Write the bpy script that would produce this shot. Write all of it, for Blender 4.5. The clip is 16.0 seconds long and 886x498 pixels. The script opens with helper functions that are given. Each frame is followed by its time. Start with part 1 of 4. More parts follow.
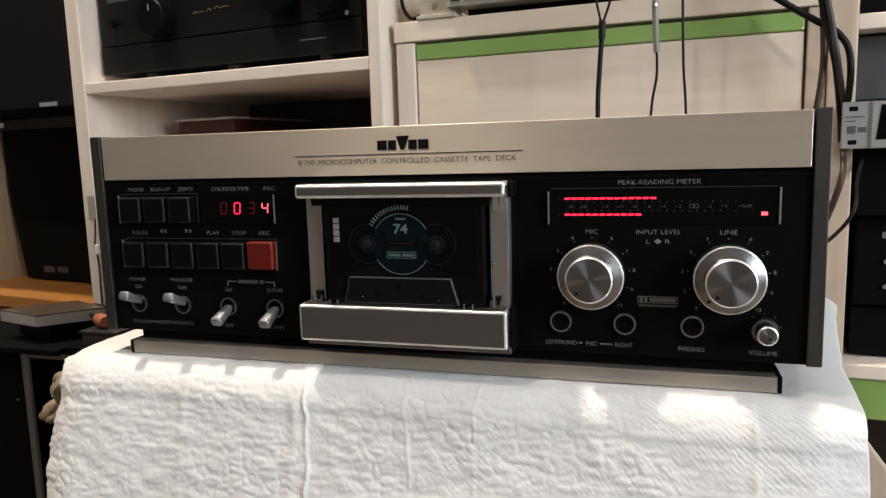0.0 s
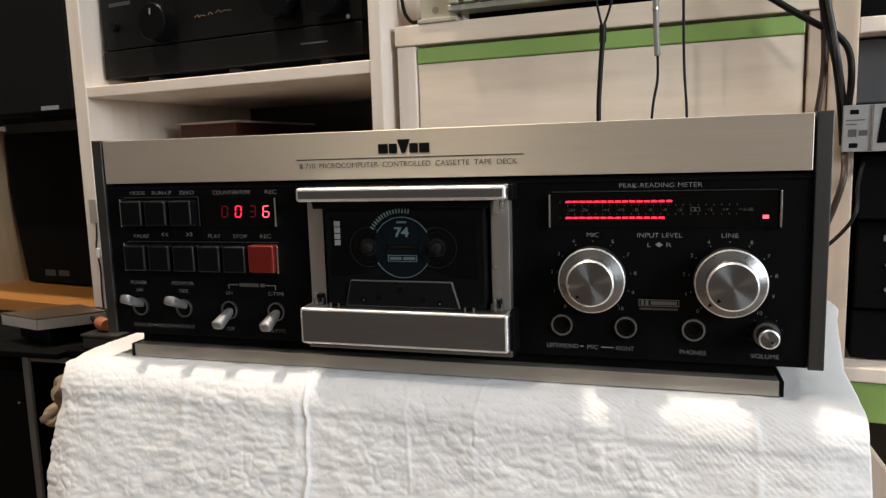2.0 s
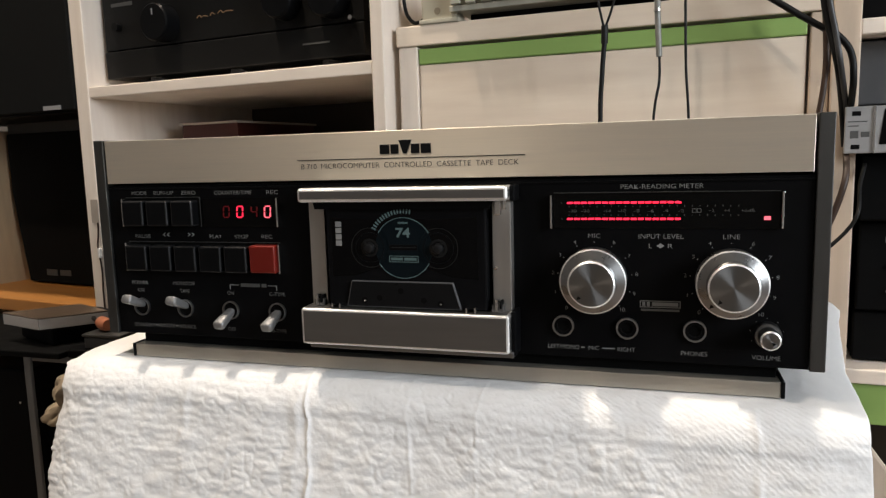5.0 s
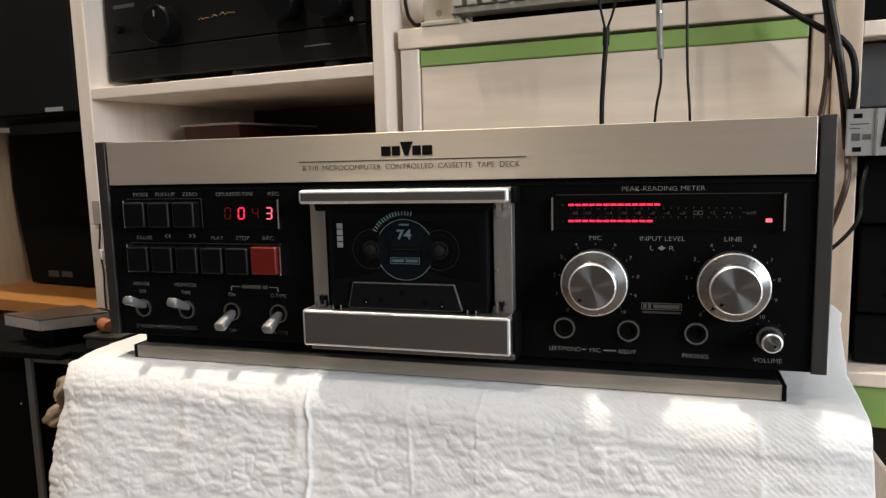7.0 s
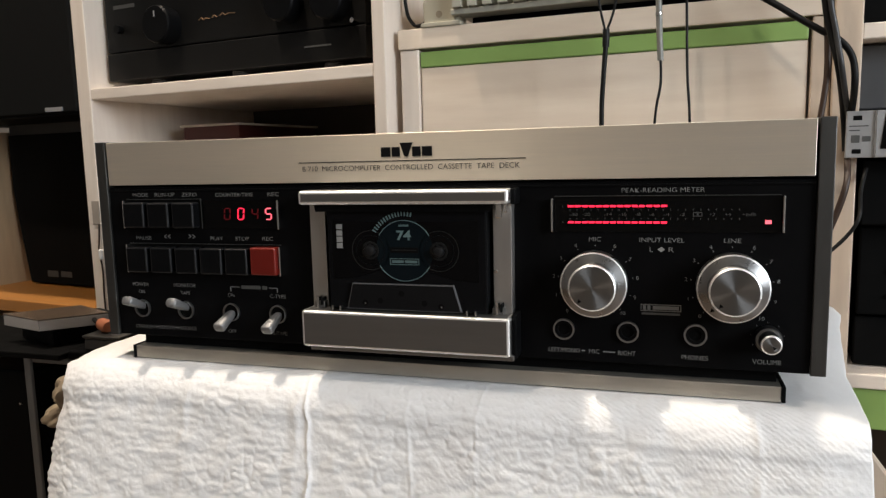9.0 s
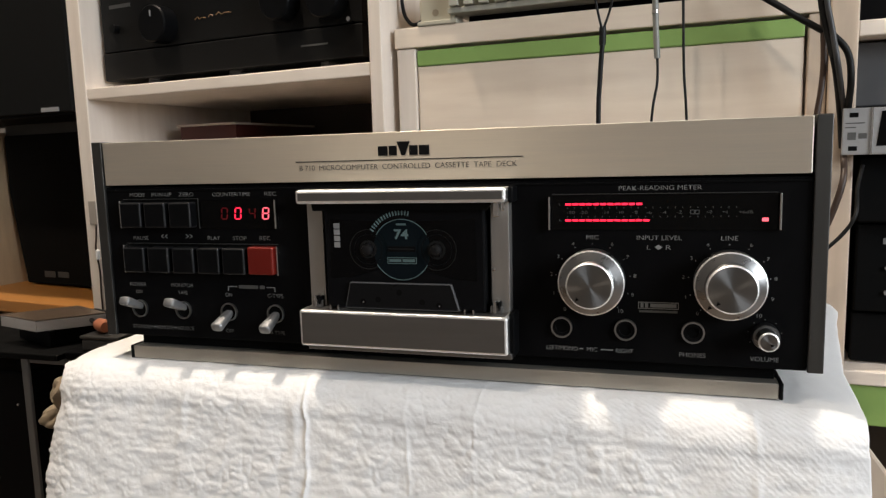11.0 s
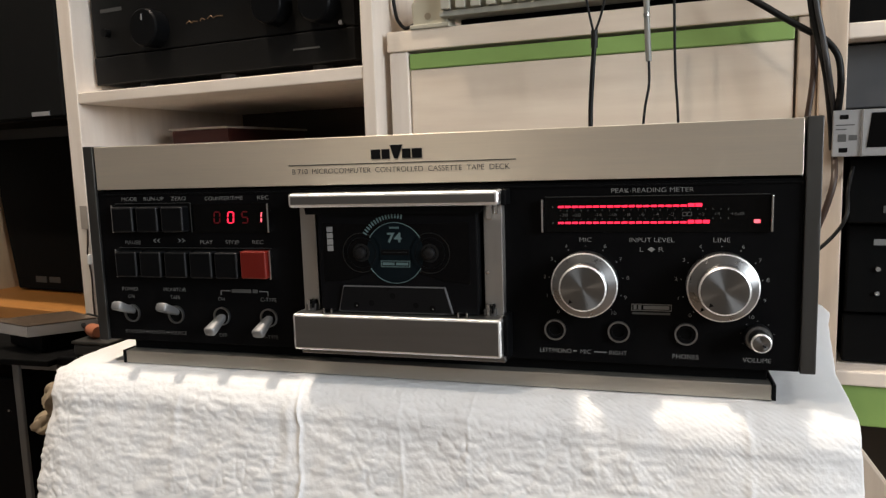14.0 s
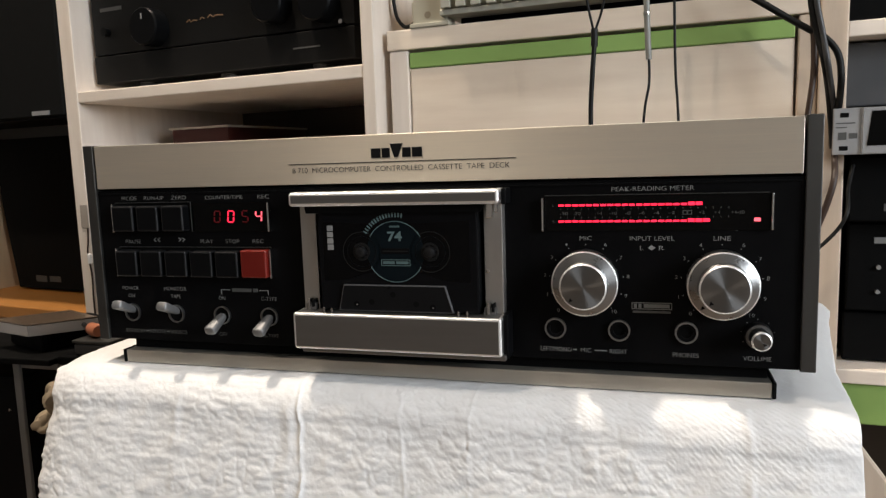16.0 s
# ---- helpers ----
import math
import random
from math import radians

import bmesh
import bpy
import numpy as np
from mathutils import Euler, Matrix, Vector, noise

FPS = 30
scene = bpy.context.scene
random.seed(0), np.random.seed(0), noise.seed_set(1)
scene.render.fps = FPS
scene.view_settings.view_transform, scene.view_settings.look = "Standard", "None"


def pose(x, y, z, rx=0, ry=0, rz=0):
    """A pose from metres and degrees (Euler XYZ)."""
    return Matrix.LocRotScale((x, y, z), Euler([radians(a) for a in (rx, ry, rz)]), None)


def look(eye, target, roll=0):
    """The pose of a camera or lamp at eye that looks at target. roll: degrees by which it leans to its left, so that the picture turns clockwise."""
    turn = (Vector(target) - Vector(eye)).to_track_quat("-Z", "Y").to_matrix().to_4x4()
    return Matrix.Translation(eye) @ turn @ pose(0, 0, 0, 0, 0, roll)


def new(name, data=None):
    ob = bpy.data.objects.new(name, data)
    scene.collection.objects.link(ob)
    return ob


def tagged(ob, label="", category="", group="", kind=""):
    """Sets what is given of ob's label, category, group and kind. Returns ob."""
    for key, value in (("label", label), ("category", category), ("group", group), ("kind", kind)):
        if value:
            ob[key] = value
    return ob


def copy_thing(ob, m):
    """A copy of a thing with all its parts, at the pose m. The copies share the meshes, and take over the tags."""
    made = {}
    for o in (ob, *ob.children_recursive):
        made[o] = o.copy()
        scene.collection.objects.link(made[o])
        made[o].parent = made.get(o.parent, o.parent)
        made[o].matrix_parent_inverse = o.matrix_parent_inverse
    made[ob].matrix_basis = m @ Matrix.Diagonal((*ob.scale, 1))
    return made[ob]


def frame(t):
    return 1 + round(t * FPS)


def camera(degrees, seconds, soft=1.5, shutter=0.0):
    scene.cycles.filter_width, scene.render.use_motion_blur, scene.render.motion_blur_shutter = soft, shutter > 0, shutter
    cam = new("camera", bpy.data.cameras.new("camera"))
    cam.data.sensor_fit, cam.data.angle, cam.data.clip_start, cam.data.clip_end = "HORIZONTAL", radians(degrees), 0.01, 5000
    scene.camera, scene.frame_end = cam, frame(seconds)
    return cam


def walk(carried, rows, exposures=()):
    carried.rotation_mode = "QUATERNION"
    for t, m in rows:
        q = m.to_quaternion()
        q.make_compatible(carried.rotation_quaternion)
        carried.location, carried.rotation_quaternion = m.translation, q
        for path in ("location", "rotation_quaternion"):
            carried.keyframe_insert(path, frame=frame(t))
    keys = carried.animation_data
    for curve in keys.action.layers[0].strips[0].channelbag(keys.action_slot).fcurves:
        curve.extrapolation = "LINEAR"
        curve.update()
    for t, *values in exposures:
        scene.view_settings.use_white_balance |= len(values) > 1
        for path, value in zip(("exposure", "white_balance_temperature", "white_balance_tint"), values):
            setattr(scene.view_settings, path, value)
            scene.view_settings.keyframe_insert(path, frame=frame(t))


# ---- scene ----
Z0 = 0.70          # height of the table top that carries the deck
cam = camera(64, 16.0, soft=1.35)
walk(cam, [
    (0, pose(0.1416, -0.3961, Z0 + 0.1344, 82.14, 1.65, 16.62)),
    (0.5, pose(0.1416, -0.3961, Z0 + 0.1344, 82.20, 1.64, 16.68)),
    (1, pose(0.1416, -0.3961, Z0 + 0.1344, 82.21, 1.67, 16.70)),
    (1.5, pose(0.1416, -0.3961, Z0 + 0.1344, 82.30, 1.74, 16.77)),
    (2, pose(0.1416, -0.3961, Z0 + 0.1344, 82.41, 1.68, 16.70)),
    (2.5, pose(0.1416, -0.3961, Z0 + 0.1344, 82.37, 1.68, 16.71)),
    (3, pose(0.1416, -0.3961, Z0 + 0.1344, 82.43, 1.66, 16.74)),
    (3.5, pose(0.1416, -0.3961, Z0 + 0.1344, 82.46, 1.66, 16.78)),
    (4, pose(0.1416, -0.3961, Z0 + 0.1344, 82.42, 1.64, 16.82)),
    (6.5, pose(0.1416, -0.3961, Z0 + 0.1344, 82.59, 1.44, 16.82)),
    (7, pose(0.1416, -0.3961, Z0 + 0.1344, 82.62, 1.49, 16.93)),
    (7.5, pose(0.1416, -0.3961, Z0 + 0.1344, 82.67, 1.49, 16.91)),
    (8, pose(0.1416, -0.3961, Z0 + 0.1344, 82.72, 1.40, 16.90)),
    (8.5, pose(0.1416, -0.3961, Z0 + 0.1344, 82.76, 1.31, 16.87)),
    (9, pose(0.1416, -0.3961, Z0 + 0.1344, 82.70, 1.36, 16.91)),
    (11.5, pose(0.1416, -0.3961, Z0 + 0.1344, 82.61, 1.77, 16.47)),
    (12, pose(0.1416, -0.3961, Z0 + 0.1344, 82.69, 1.75, 16.04)),
    (12.5, pose(0.1416, -0.3961, Z0 + 0.1344, 82.73, 1.76, 15.99)),
    (13, pose(0.1416, -0.3961, Z0 + 0.1344, 82.80, 1.76, 16.10)),
    (13.5, pose(0.1416, -0.3961, Z0 + 0.1344, 82.83, 1.74, 16.11)),
    (14, pose(0.1416, -0.3961, Z0 + 0.1344, 82.82, 1.78, 16.11)),
    (14.5, pose(0.1416, -0.3961, Z0 + 0.1344, 82.75, 1.81, 16.09)),
    (15, pose(0.1416, -0.3961, Z0 + 0.1344, 82.45, 1.98, 16.12)),
    (15.5, pose(0.1416, -0.3961, Z0 + 0.1344, 82.62, 1.93, 16.11)),
    (16, pose(0.1416, -0.3961, Z0 + 0.1344, 82.72, 1.86, 16.12)),
])

# ---- light ----
world = bpy.data.worlds.new("world")
scene.world = world
world.use_nodes = True
wn = world.node_tree.nodes
sky = wn.new("ShaderNodeTexSky")
sky.sky_type, sky.sun_disc, sky.sun_elevation, sky.sun_rotation = "NISHITA", False, radians(35), radians(120)
world.node_tree.links.new(sky.outputs[0], wn["Background"].inputs[0])
wn["Background"].inputs[1].default_value = 0.1
scene.view_settings.exposure = 0.0


def area_lamp(name, m, w, h, watts, colour):
    data = bpy.data.lights.new(name, "AREA")
    data.shape, data.size, data.size_y, data.energy, data.color = "RECTANGLE", w, h, watts, colour
    ob = new(name, data)
    ob.matrix_world = m
    return ob


area_lamp("ceiling_lamp_light", look((-0.66, 0.10, 3.03), (0, 0.0, Z0)), 0.10, 0.10, 49, (1.0, 0.86, 0.715))
area_lamp("ceiling_lamp_light", look((-0.72, -0.90, 3.03), (0, 0.0, Z0)), 0.10, 0.10, 17, (1.0, 0.86, 0.715))
area_lamp("window_light", look((2.28, -1.1, 1.55), (0, -0.3, 0.9)), 1.1, 1.2, 61, (0.875, 0.935, 1.0))


# ---- materials ----
def material(name, colour, rough=0.5, metal=0.0, vary=0.12, scale=30.0, bump=0.0, bump_scale=200.0, stretch=(1, 1, 1), coat=0.0, emit=None, strength=0.0,
             second=None, spec=0.5):
    m = bpy.data.materials.new(name)
    m.use_nodes = True
    nt = m.node_tree
    n, l = nt.nodes, nt.links
    b = n["Principled BSDF"]
    b.inputs["Roughness"].default_value, b.inputs["Metallic"].default_value = rough, metal
    b.inputs["Coat Weight"].default_value = coat
    b.inputs["Specular IOR Level"].default_value = spec
    co = n.new("ShaderNodeTexCoord")
    mp = n.new("ShaderNodeMapping")
    mp.inputs["Scale"].default_value = stretch
    l.new(co.outputs["Object"], mp.inputs[0])
    no = n.new("ShaderNodeTexNoise")
    no.inputs["Scale"].default_value, no.inputs["Detail"].default_value = scale, 6
    l.new(mp.outputs[0], no.inputs["Vector"])
    big = n.new("ShaderNodeTexNoise")
    big.inputs["Scale"].default_value, big.inputs["Detail"].default_value = scale / 7, 3
    l.new(mp.outputs[0], big.inputs["Vector"])
    add = n.new("ShaderNodeMath")
    add.operation = "ADD"
    l.new(no.outputs["Fac"], add.inputs[0])
    l.new(big.outputs["Fac"], add.inputs[1])
    half = n.new("ShaderNodeMapRange")
    half.inputs["From Min"].default_value, half.inputs["From Max"].default_value = 0.6, 1.4
    l.new(add.outputs[0], half.inputs["Value"])
    mix = n.new("ShaderNodeMix")
    mix.data_type = "RGBA"
    lo = [c * (1 - vary) for c in colour]
    hi = second or [min(1, c * (1 + vary)) for c in colour]
    mix.inputs["A"].default_value, mix.inputs["B"].default_value = (*lo, 1), (*hi, 1)
    l.new(half.outputs[0], mix.inputs["Factor"])
    l.new(mix.outputs["Result"], b.inputs["Base Color"])
    rr = n.new("ShaderNodeMapRange")
    rr.inputs["To Min"].default_value, rr.inputs["To Max"].default_value = rough * 0.85, min(1, rough * 1.15)
    l.new(half.outputs[0], rr.inputs["Value"])
    l.new(rr.outputs[0], b.inputs["Roughness"])
    if bump:
        bn = n.new("ShaderNodeTexNoise")
        bn.inputs["Scale"].default_value, bn.inputs["Detail"].default_value = bump_scale, 4
        l.new(mp.outputs[0], bn.inputs["Vector"])
        bp = n.new("ShaderNodeBump")
        bp.inputs["Strength"].default_value, bp.inputs["Distance"].default_value = bump, 0.001
        l.new(bn.outputs["Fac"], bp.inputs["Height"])
        l.new(bp.outputs[0], b.inputs["Normal"])
    if emit:
        b.inputs["Emission Color"].default_value, b.inputs["Emission Strength"].default_value = (*emit, 1), strength
    return m


ALU = material("brushed_aluminium", (0.87, 0.80, 0.68), 0.55, 0.85, 0.05, 140, 0.10, 900, (0.25, 8, 8))
ALU_NODES = ALU.node_tree.nodes
ALU_NODES["Principled BSDF"].inputs["Anisotropic"].default_value = 0.9
ALU_NODES["Principled BSDF"].inputs["Anisotropic Rotation"].default_value = 0.25
grain = ALU_NODES.new("ShaderNodeTangent")
grain.direction_type, grain.axis = "RADIAL", "Z"
ALU.node_tree.links.new(grain.outputs[0], ALU_NODES["Principled BSDF"].inputs["Tangent"])
# machined chamfers, made paler so that the colour holds their highlight
HIGHLIGHT_EDGE = material("machined_edge_highlight", (0.95, 0.94, 0.92), 0.42, 0.9, 0.03, 100)
ALU_MID = material("satin_holder_plate", (0.50, 0.48, 0.45), 0.40, 0.9, 0.04, 100, 0.08, 900, (6, 6, 0.4))
ALU_RAIL = material("dull_aluminium_rail", (0.56, 0.52, 0.45), 0.40, 0.9, 0.06, 60, 0.10, 900, (0.4, 6, 6))
LEVER = material("brushed_lever_metal", (0.24, 0.24, 0.24), 0.5, 0.65, 0.06, 60, 0.1, 900)
ALU_DARK = material("satin_grey_aluminium", (0.235, 0.228, 0.22), 0.34, 0.9, 0.06, 60, 0.10, 900, (0.4, 6, 6))
TRIM = material("anodised_side_trim", (0.092, 0.09, 0.085), 0.42, 0.9, 0.06, 60, 0.08, 900, (6, 6, 0.4))
CHROME = material("polished_metal", (0.75, 0.74, 0.72), 0.18, 1.0, 0.04, 80)
RING_DARK = material("burnished_ring", (0.42, 0.425, 0.43), 0.3, 1.0, 0.05, 80)
KNOB_RIM = material("turned_aluminium", (0.33, 0.33, 0.328), 0.28, 1.0, 0.04, 120, 0.02, 600)
KNOB_GREY = material("dull_turned_aluminium", (0.22, 0.22, 0.218), 0.32, 1.0, 0.05, 120, 0.02, 600)
BLACK = material("black_lacquered_panel", (0.0028, 0.0028, 0.0031), 0.5, 0.0, 0.15, 60, 0.05, 1500, spec=0.06)
BLACK_SATIN = material("satin_black_case", (0.0075, 0.0074, 0.0071), 0.42, 0.0, 0.15, 60, 0.05, 1500, spec=0.14)
BLACK_GLOSS = material("black_display_window", (0.002, 0.002, 0.002), 0.15, 0.0, 0.1, 40, spec=0.15)
BLACK_KEY = material("black_plastic_key", (0.0036, 0.0038, 0.0042), 0.36, 0.0, 0.15, 80, 0.05, 1500, spec=0.09)
BLACK_DEEP = material("matt_black", (0.002, 0.002, 0.002), 0.75, 0.0, 0.2, 60, spec=0.09)
# black and red key bevels: rim highlights put into a lighter colour
KEY_EDGE = material("key_edge_highlight", (0.007, 0.0073, 0.008), 0.36, 0.0, 0.15, 80, spec=0.35)
RED_EDGE = material("red_key_edge_highlight", (0.17, 0.012, 0.006), 0.32, 0.0, 0.08, 80)
RED_KEY = material("red_plastic_key", (0.125, 0.006, 0.003), 0.36, 0.0, 0.08, 60, 0.05, 1500)
PRINT = material("white_print", (0.22, 0.218, 0.212), 0.6, 0.0, 0.05, 200)
PRINT_DARK = material("dark_print", (0.006, 0.006, 0.006), 0.7, 0.0, 0.05, 200, spec=0.1)
PRINT_DIM = material("grey_print", (0.07, 0.07, 0.066), 0.6, 0.0, 0.05, 200)
PRINT_MID = material("mid_grey_print", (0.14, 0.14, 0.135), 0.6, 0.0, 0.05, 200)
PRINT_CYAN = material("pale_cyan_print", (0.105, 0.165, 0.17), 0.5, 0.0, 0.05, 200)
PRINT_GOLD = material("gold_print", (0.20, 0.12, 0.06), 0.5, 0.3, 0.1, 200)
FRAME_LINE = material("grey_frame_edge", (0.045, 0.045, 0.043), 0.4, 0.3, 0.1, 80)
LED = material("red_led", (0.3, 0.0, 0.01), 0.4, 0.0, 0.02, 100, emit=(1.0, 0.022, 0.062), strength=2.1)
LED_HOT = material("bright_red_led", (0.3, 0.0, 0.01), 0.4, 0.0, 0.02, 100, emit=(1.0, 0.13, 0.17), strength=1.9)
LED_DIM = material("weak_red_led", (0.1, 0.0, 0.004), 0.4, 0.0, 0.02, 100, emit=(1.0, 0.05, 0.06), strength=0.018)
CASSETTE = material("black_cassette_plastic", (0.0045, 0.0045, 0.005), 0.36, 0.0, 0.1, 80, 0.03, 1500, spec=0.07)
SMOKE = material("smoked_cassette_window", (0.0015, 0.0015, 0.0018), 0.16, 0.0, 0.1, 80, spec=0.18)
PAPER = material("white_paper_towel", (0.80, 0.795, 0.785), 0.9, 0.0, 0.02, 60, 0.25, 420)


def emboss(m):
    """Adds the towel's pressed pattern: pillowy cells and fine slanting ribs."""
    n, l = m.node_tree.nodes, m.node_tree.links
    co = n.new("ShaderNodeTexCoord")
    cells = n.new("ShaderNodeTexVoronoi")
    cells.feature, cells.inputs["Smoothness"].default_value, cells.inputs["Scale"].default_value = "SMOOTH_F1", 0.6, 110
    l.new(co.outputs["Object"], cells.inputs["Vector"])
    ribs = n.new("ShaderNodeTexWave")
    ribs.wave_type, ribs.bands_direction = "BANDS", "DIAGONAL"
    ribs.inputs["Scale"].default_value, ribs.inputs["Distortion"].default_value, ribs.inputs["Detail"].default_value, ribs.inputs["Detail Scale"].default_value = 150, 3.2, 3, 2.2
    l.new(co.outputs["Object"], ribs.inputs["Vector"])
    mask = n.new("ShaderNodeTexNoise")
    mask.inputs["Scale"].default_value, mask.inputs["Detail"].default_value = 14, 2
    l.new(co.outputs["Object"], mask.inputs["Vector"])
    mul = n.new("ShaderNodeMath")
    mul.operation = "MULTIPLY"
    fade = n.new("ShaderNodeMapRange")
    fade.inputs["From Min"].default_value, fade.inputs["From Max"].default_value, fade.inputs["To Max"].default_value = 0.40, 0.66, 0.45
    l.new(mask.outputs["Fac"], fade.inputs["Value"])
    axes = n.new("ShaderNodeSeparateXYZ")
    l.new(co.outputs["Object"], axes.inputs[0])
    side = n.new("ShaderNodeMapRange")
    side.inputs["From Min"].default_value, side.inputs["From Max"].default_value, side.inputs["To Min"].default_value = -0.06, 0.10, 0.12
    l.new(axes.outputs["X"], side.inputs["Value"])
    rib_mask = n.new("ShaderNodeMath")
    rib_mask.operation = "MULTIPLY"
    l.new(fade.outputs[0], rib_mask.inputs[0])
    l.new(side.outputs[0], rib_mask.inputs[1])
    l.new(ribs.outputs["Fac"], mul.inputs[0])
    l.new(rib_mask.outputs[0], mul.inputs[1])
    add = n.new("ShaderNodeMath")
    add.operation = "ADD"
    l.new(mul.outputs[0], add.inputs[0])
    l.new(cells.outputs["Distance"], add.inputs[1])
    first = n["Bump"]
    bp = n.new("ShaderNodeBump")
    bp.inputs["Strength"].default_value, bp.inputs["Distance"].default_value = 0.30, 0.0010
    l.new(add.outputs[0], bp.inputs["Height"])
    l.new(first.outputs[0], bp.inputs["Normal"])
    l.new(bp.outputs[0], n["Principled BSDF"].inputs["Normal"])


emboss(PAPER)
WOOD = material("whitewashed_wood", (0.76, 0.655, 0.555), 0.55, 0.0, 0.08, 14, 0.08, 160, (0.7, 6, 6), second=(0.86, 0.775, 0.68))
WOOD_UP = material("whitewashed_upright", (0.76, 0.655, 0.555), 0.55, 0.0, 0.08, 14, 0.08, 160, (6, 6, 0.7), second=(0.86, 0.775, 0.68))
WOOD_CAB = material("cream_whitewashed_wood", (0.76, 0.625, 0.49), 0.55, 0.0, 0.08, 14, 0.08, 160, (0.7, 6, 6), second=(0.86, 0.745, 0.61))
WOOD_WARM = material("honey_wood", (0.42, 0.18, 0.042), 0.5, 0.0, 0.15, 14, 0.06, 160, (1, 8, 8))
GREEN = material("green_painted_board", (0.255, 0.40, 0.11), 0.55, 0.0, 0.08, 20, 0.04, 200)
GREY = material("grey_equipment_case", (0.44, 0.43, 0.36), 0.45, 0.2, 0.06, 40, 0.04, 600)
BEIGE = material("aged_cream_plastic", (0.42, 0.39, 0.30), 0.5, 0.0, 0.08, 30, 0.05, 300)
CLOTH = material("black_speaker_cloth", (0.007, 0.007, 0.0066), 0.9, 0.0, 0.25, 300, 0.4, 900, spec=0.09)
CABLE = material("black_rubber_cable", (0.005, 0.005, 0.005), 0.5, 0.0, 0.15, 60, spec=0.25)
BOOK_RED = material("red_brown_cover", (0.055, 0.010, 0.007), 0.55, 0.0, 0.15, 40)
PAGES = material("paper_pages", (0.45, 0.40, 0.34), 0.85, 0.0, 0.12, 200)
PLASTER = material("painted_plaster", (0.22, 0.21, 0.20), 0.85, 0.0, 0.05, 6, 0.1, 60)
CEILING = material("white_ceiling_paint", (0.78, 0.77, 0.74), 0.9, 0.0, 0.03, 5, 0.05, 60)
FLOOR = material("oak_floor", (0.17, 0.125, 0.09), 0.4, 0.0, 0.2, 8, 0.05, 120, (1, 8, 1))
ACRYL = material("clear_acrylic_edge", (0.42, 0.40, 0.385), 0.2, 0.0, 0.1, 30)
GLOW = material("lamp_glass", (0.9, 0.88, 0.8), 0.4, 0.0, 0.02, 20, emit=(1.0, 0.86, 0.70), strength=3.0)
SKIN_BLUE = material("brushed_rack_panel", (0.52, 0.52, 0.52), 0.38, 0.7, 0.06, 60, 0.08, 700, (0.5, 6, 6))

CABLE_GREY = material("grey_cable", (0.035, 0.035, 0.037), 0.45, 0.0, 0.15, 60)
CABLE_BROWN = material("brown_black_cable", (0.035, 0.018, 0.010), 0.5, 0.0, 0.15, 60)
GREY_CASE = material("dark_grey_sheet_metal", (0.075, 0.076, 0.080), 0.45, 0.1, 0.08, 50, 0.04, 600)
GREY_DARK = material("dark_grey_bevel", (0.03, 0.03, 0.03), 0.5, 0.0, 0.1, 60)
WOOD_HONEY = material("honey_wood_upright", (0.50, 0.36, 0.22), 0.5, 0.0, 0.15, 14, 0.06, 160, (8, 8, 1))
# tan wood; on the right shelf column it also carries the upright's shade
WOOD_TAN = material("tan_shaded_wood", (0.55, 0.43, 0.32), 0.55, 0.0, 0.10, 14, 0.08, 160, (6, 6, 0.7), second=(0.66, 0.54, 0.42))
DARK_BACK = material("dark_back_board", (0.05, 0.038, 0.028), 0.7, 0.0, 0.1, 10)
PLUG = material("grey_plug_metal", (0.22, 0.22, 0.20), 0.5, 0.2, 0.08, 60)
COPPER = material("copper_sleeve", (0.45, 0.16, 0.08), 0.45, 0.2, 0.1, 60)
LID = material("smoky_lid", (0.10, 0.072, 0.052), 0.2, 0.0, 0.1, 30)

glass = bpy.data.materials.new("window_glass")
glass.use_nodes = True
gb = glass.node_tree.nodes["Principled BSDF"]
gb.inputs["Transmission Weight"].default_value, gb.inputs["Roughness"].default_value, gb.inputs["IOR"].default_value = 1.0, 0.02, 1.45


# ---- building helpers ----
def part(name, bm, mat, parent=None, label="", smooth=False):
    me = bpy.data.meshes.new(name)
    bm.normal_update()
    bm.to_mesh(me)
    bm.free()
    me.materials.append(mat)
    if smooth:
        for f in me.polygons:
            f.use_smooth = True
        me.set_sharp_from_angle(angle=radians(40))
    ob = new(name, me)
    if parent:
        ob.parent = parent
    if label:
        tagged(ob, label)
    return ob


def edged(ob, mat):
    """Gives the bevel faces of a box-like part a second finish, which carries its edge highlights."""
    ob.data.materials.append(mat)
    for f in ob.data.polygons:
        if max(abs(c) for c in f.normal) < 0.985:
            f.material_index = 1
    return ob


def thing(name, label, category, m=Matrix(), group="", kind=""):
    ob = new(name)
    ob.empty_display_size = 0.02
    ob.matrix_basis = m
    return tagged(ob, label, category, group, kind)


def box(x0, x1, y0, y1, z0, z1, bevel=0.0, seg=2, into=None):
    bm = bmesh.new()
    bmesh.ops.create_cube(bm, size=1)
    for v in bm.verts:
        v.co = Vector(((x0 + x1) / 2 + v.co.x * (x1 - x0), (y0 + y1) / 2 + v.co.y * (y1 - y0), (z0 + z1) / 2 + v.co.z * (z1 - z0)))
    if bevel:
        bmesh.ops.bevel(bm, geom=bm.edges[:], offset=bevel, segments=seg, profile=0.5, affect="EDGES")
    return join(into, bm) if into else bm


def join(a, b):
    me = bpy.data.meshes.new("tmp")
    b.to_mesh(me)
    b.free()
    a.from_mesh(me)
    bpy.data.meshes.remove(me)
    return a


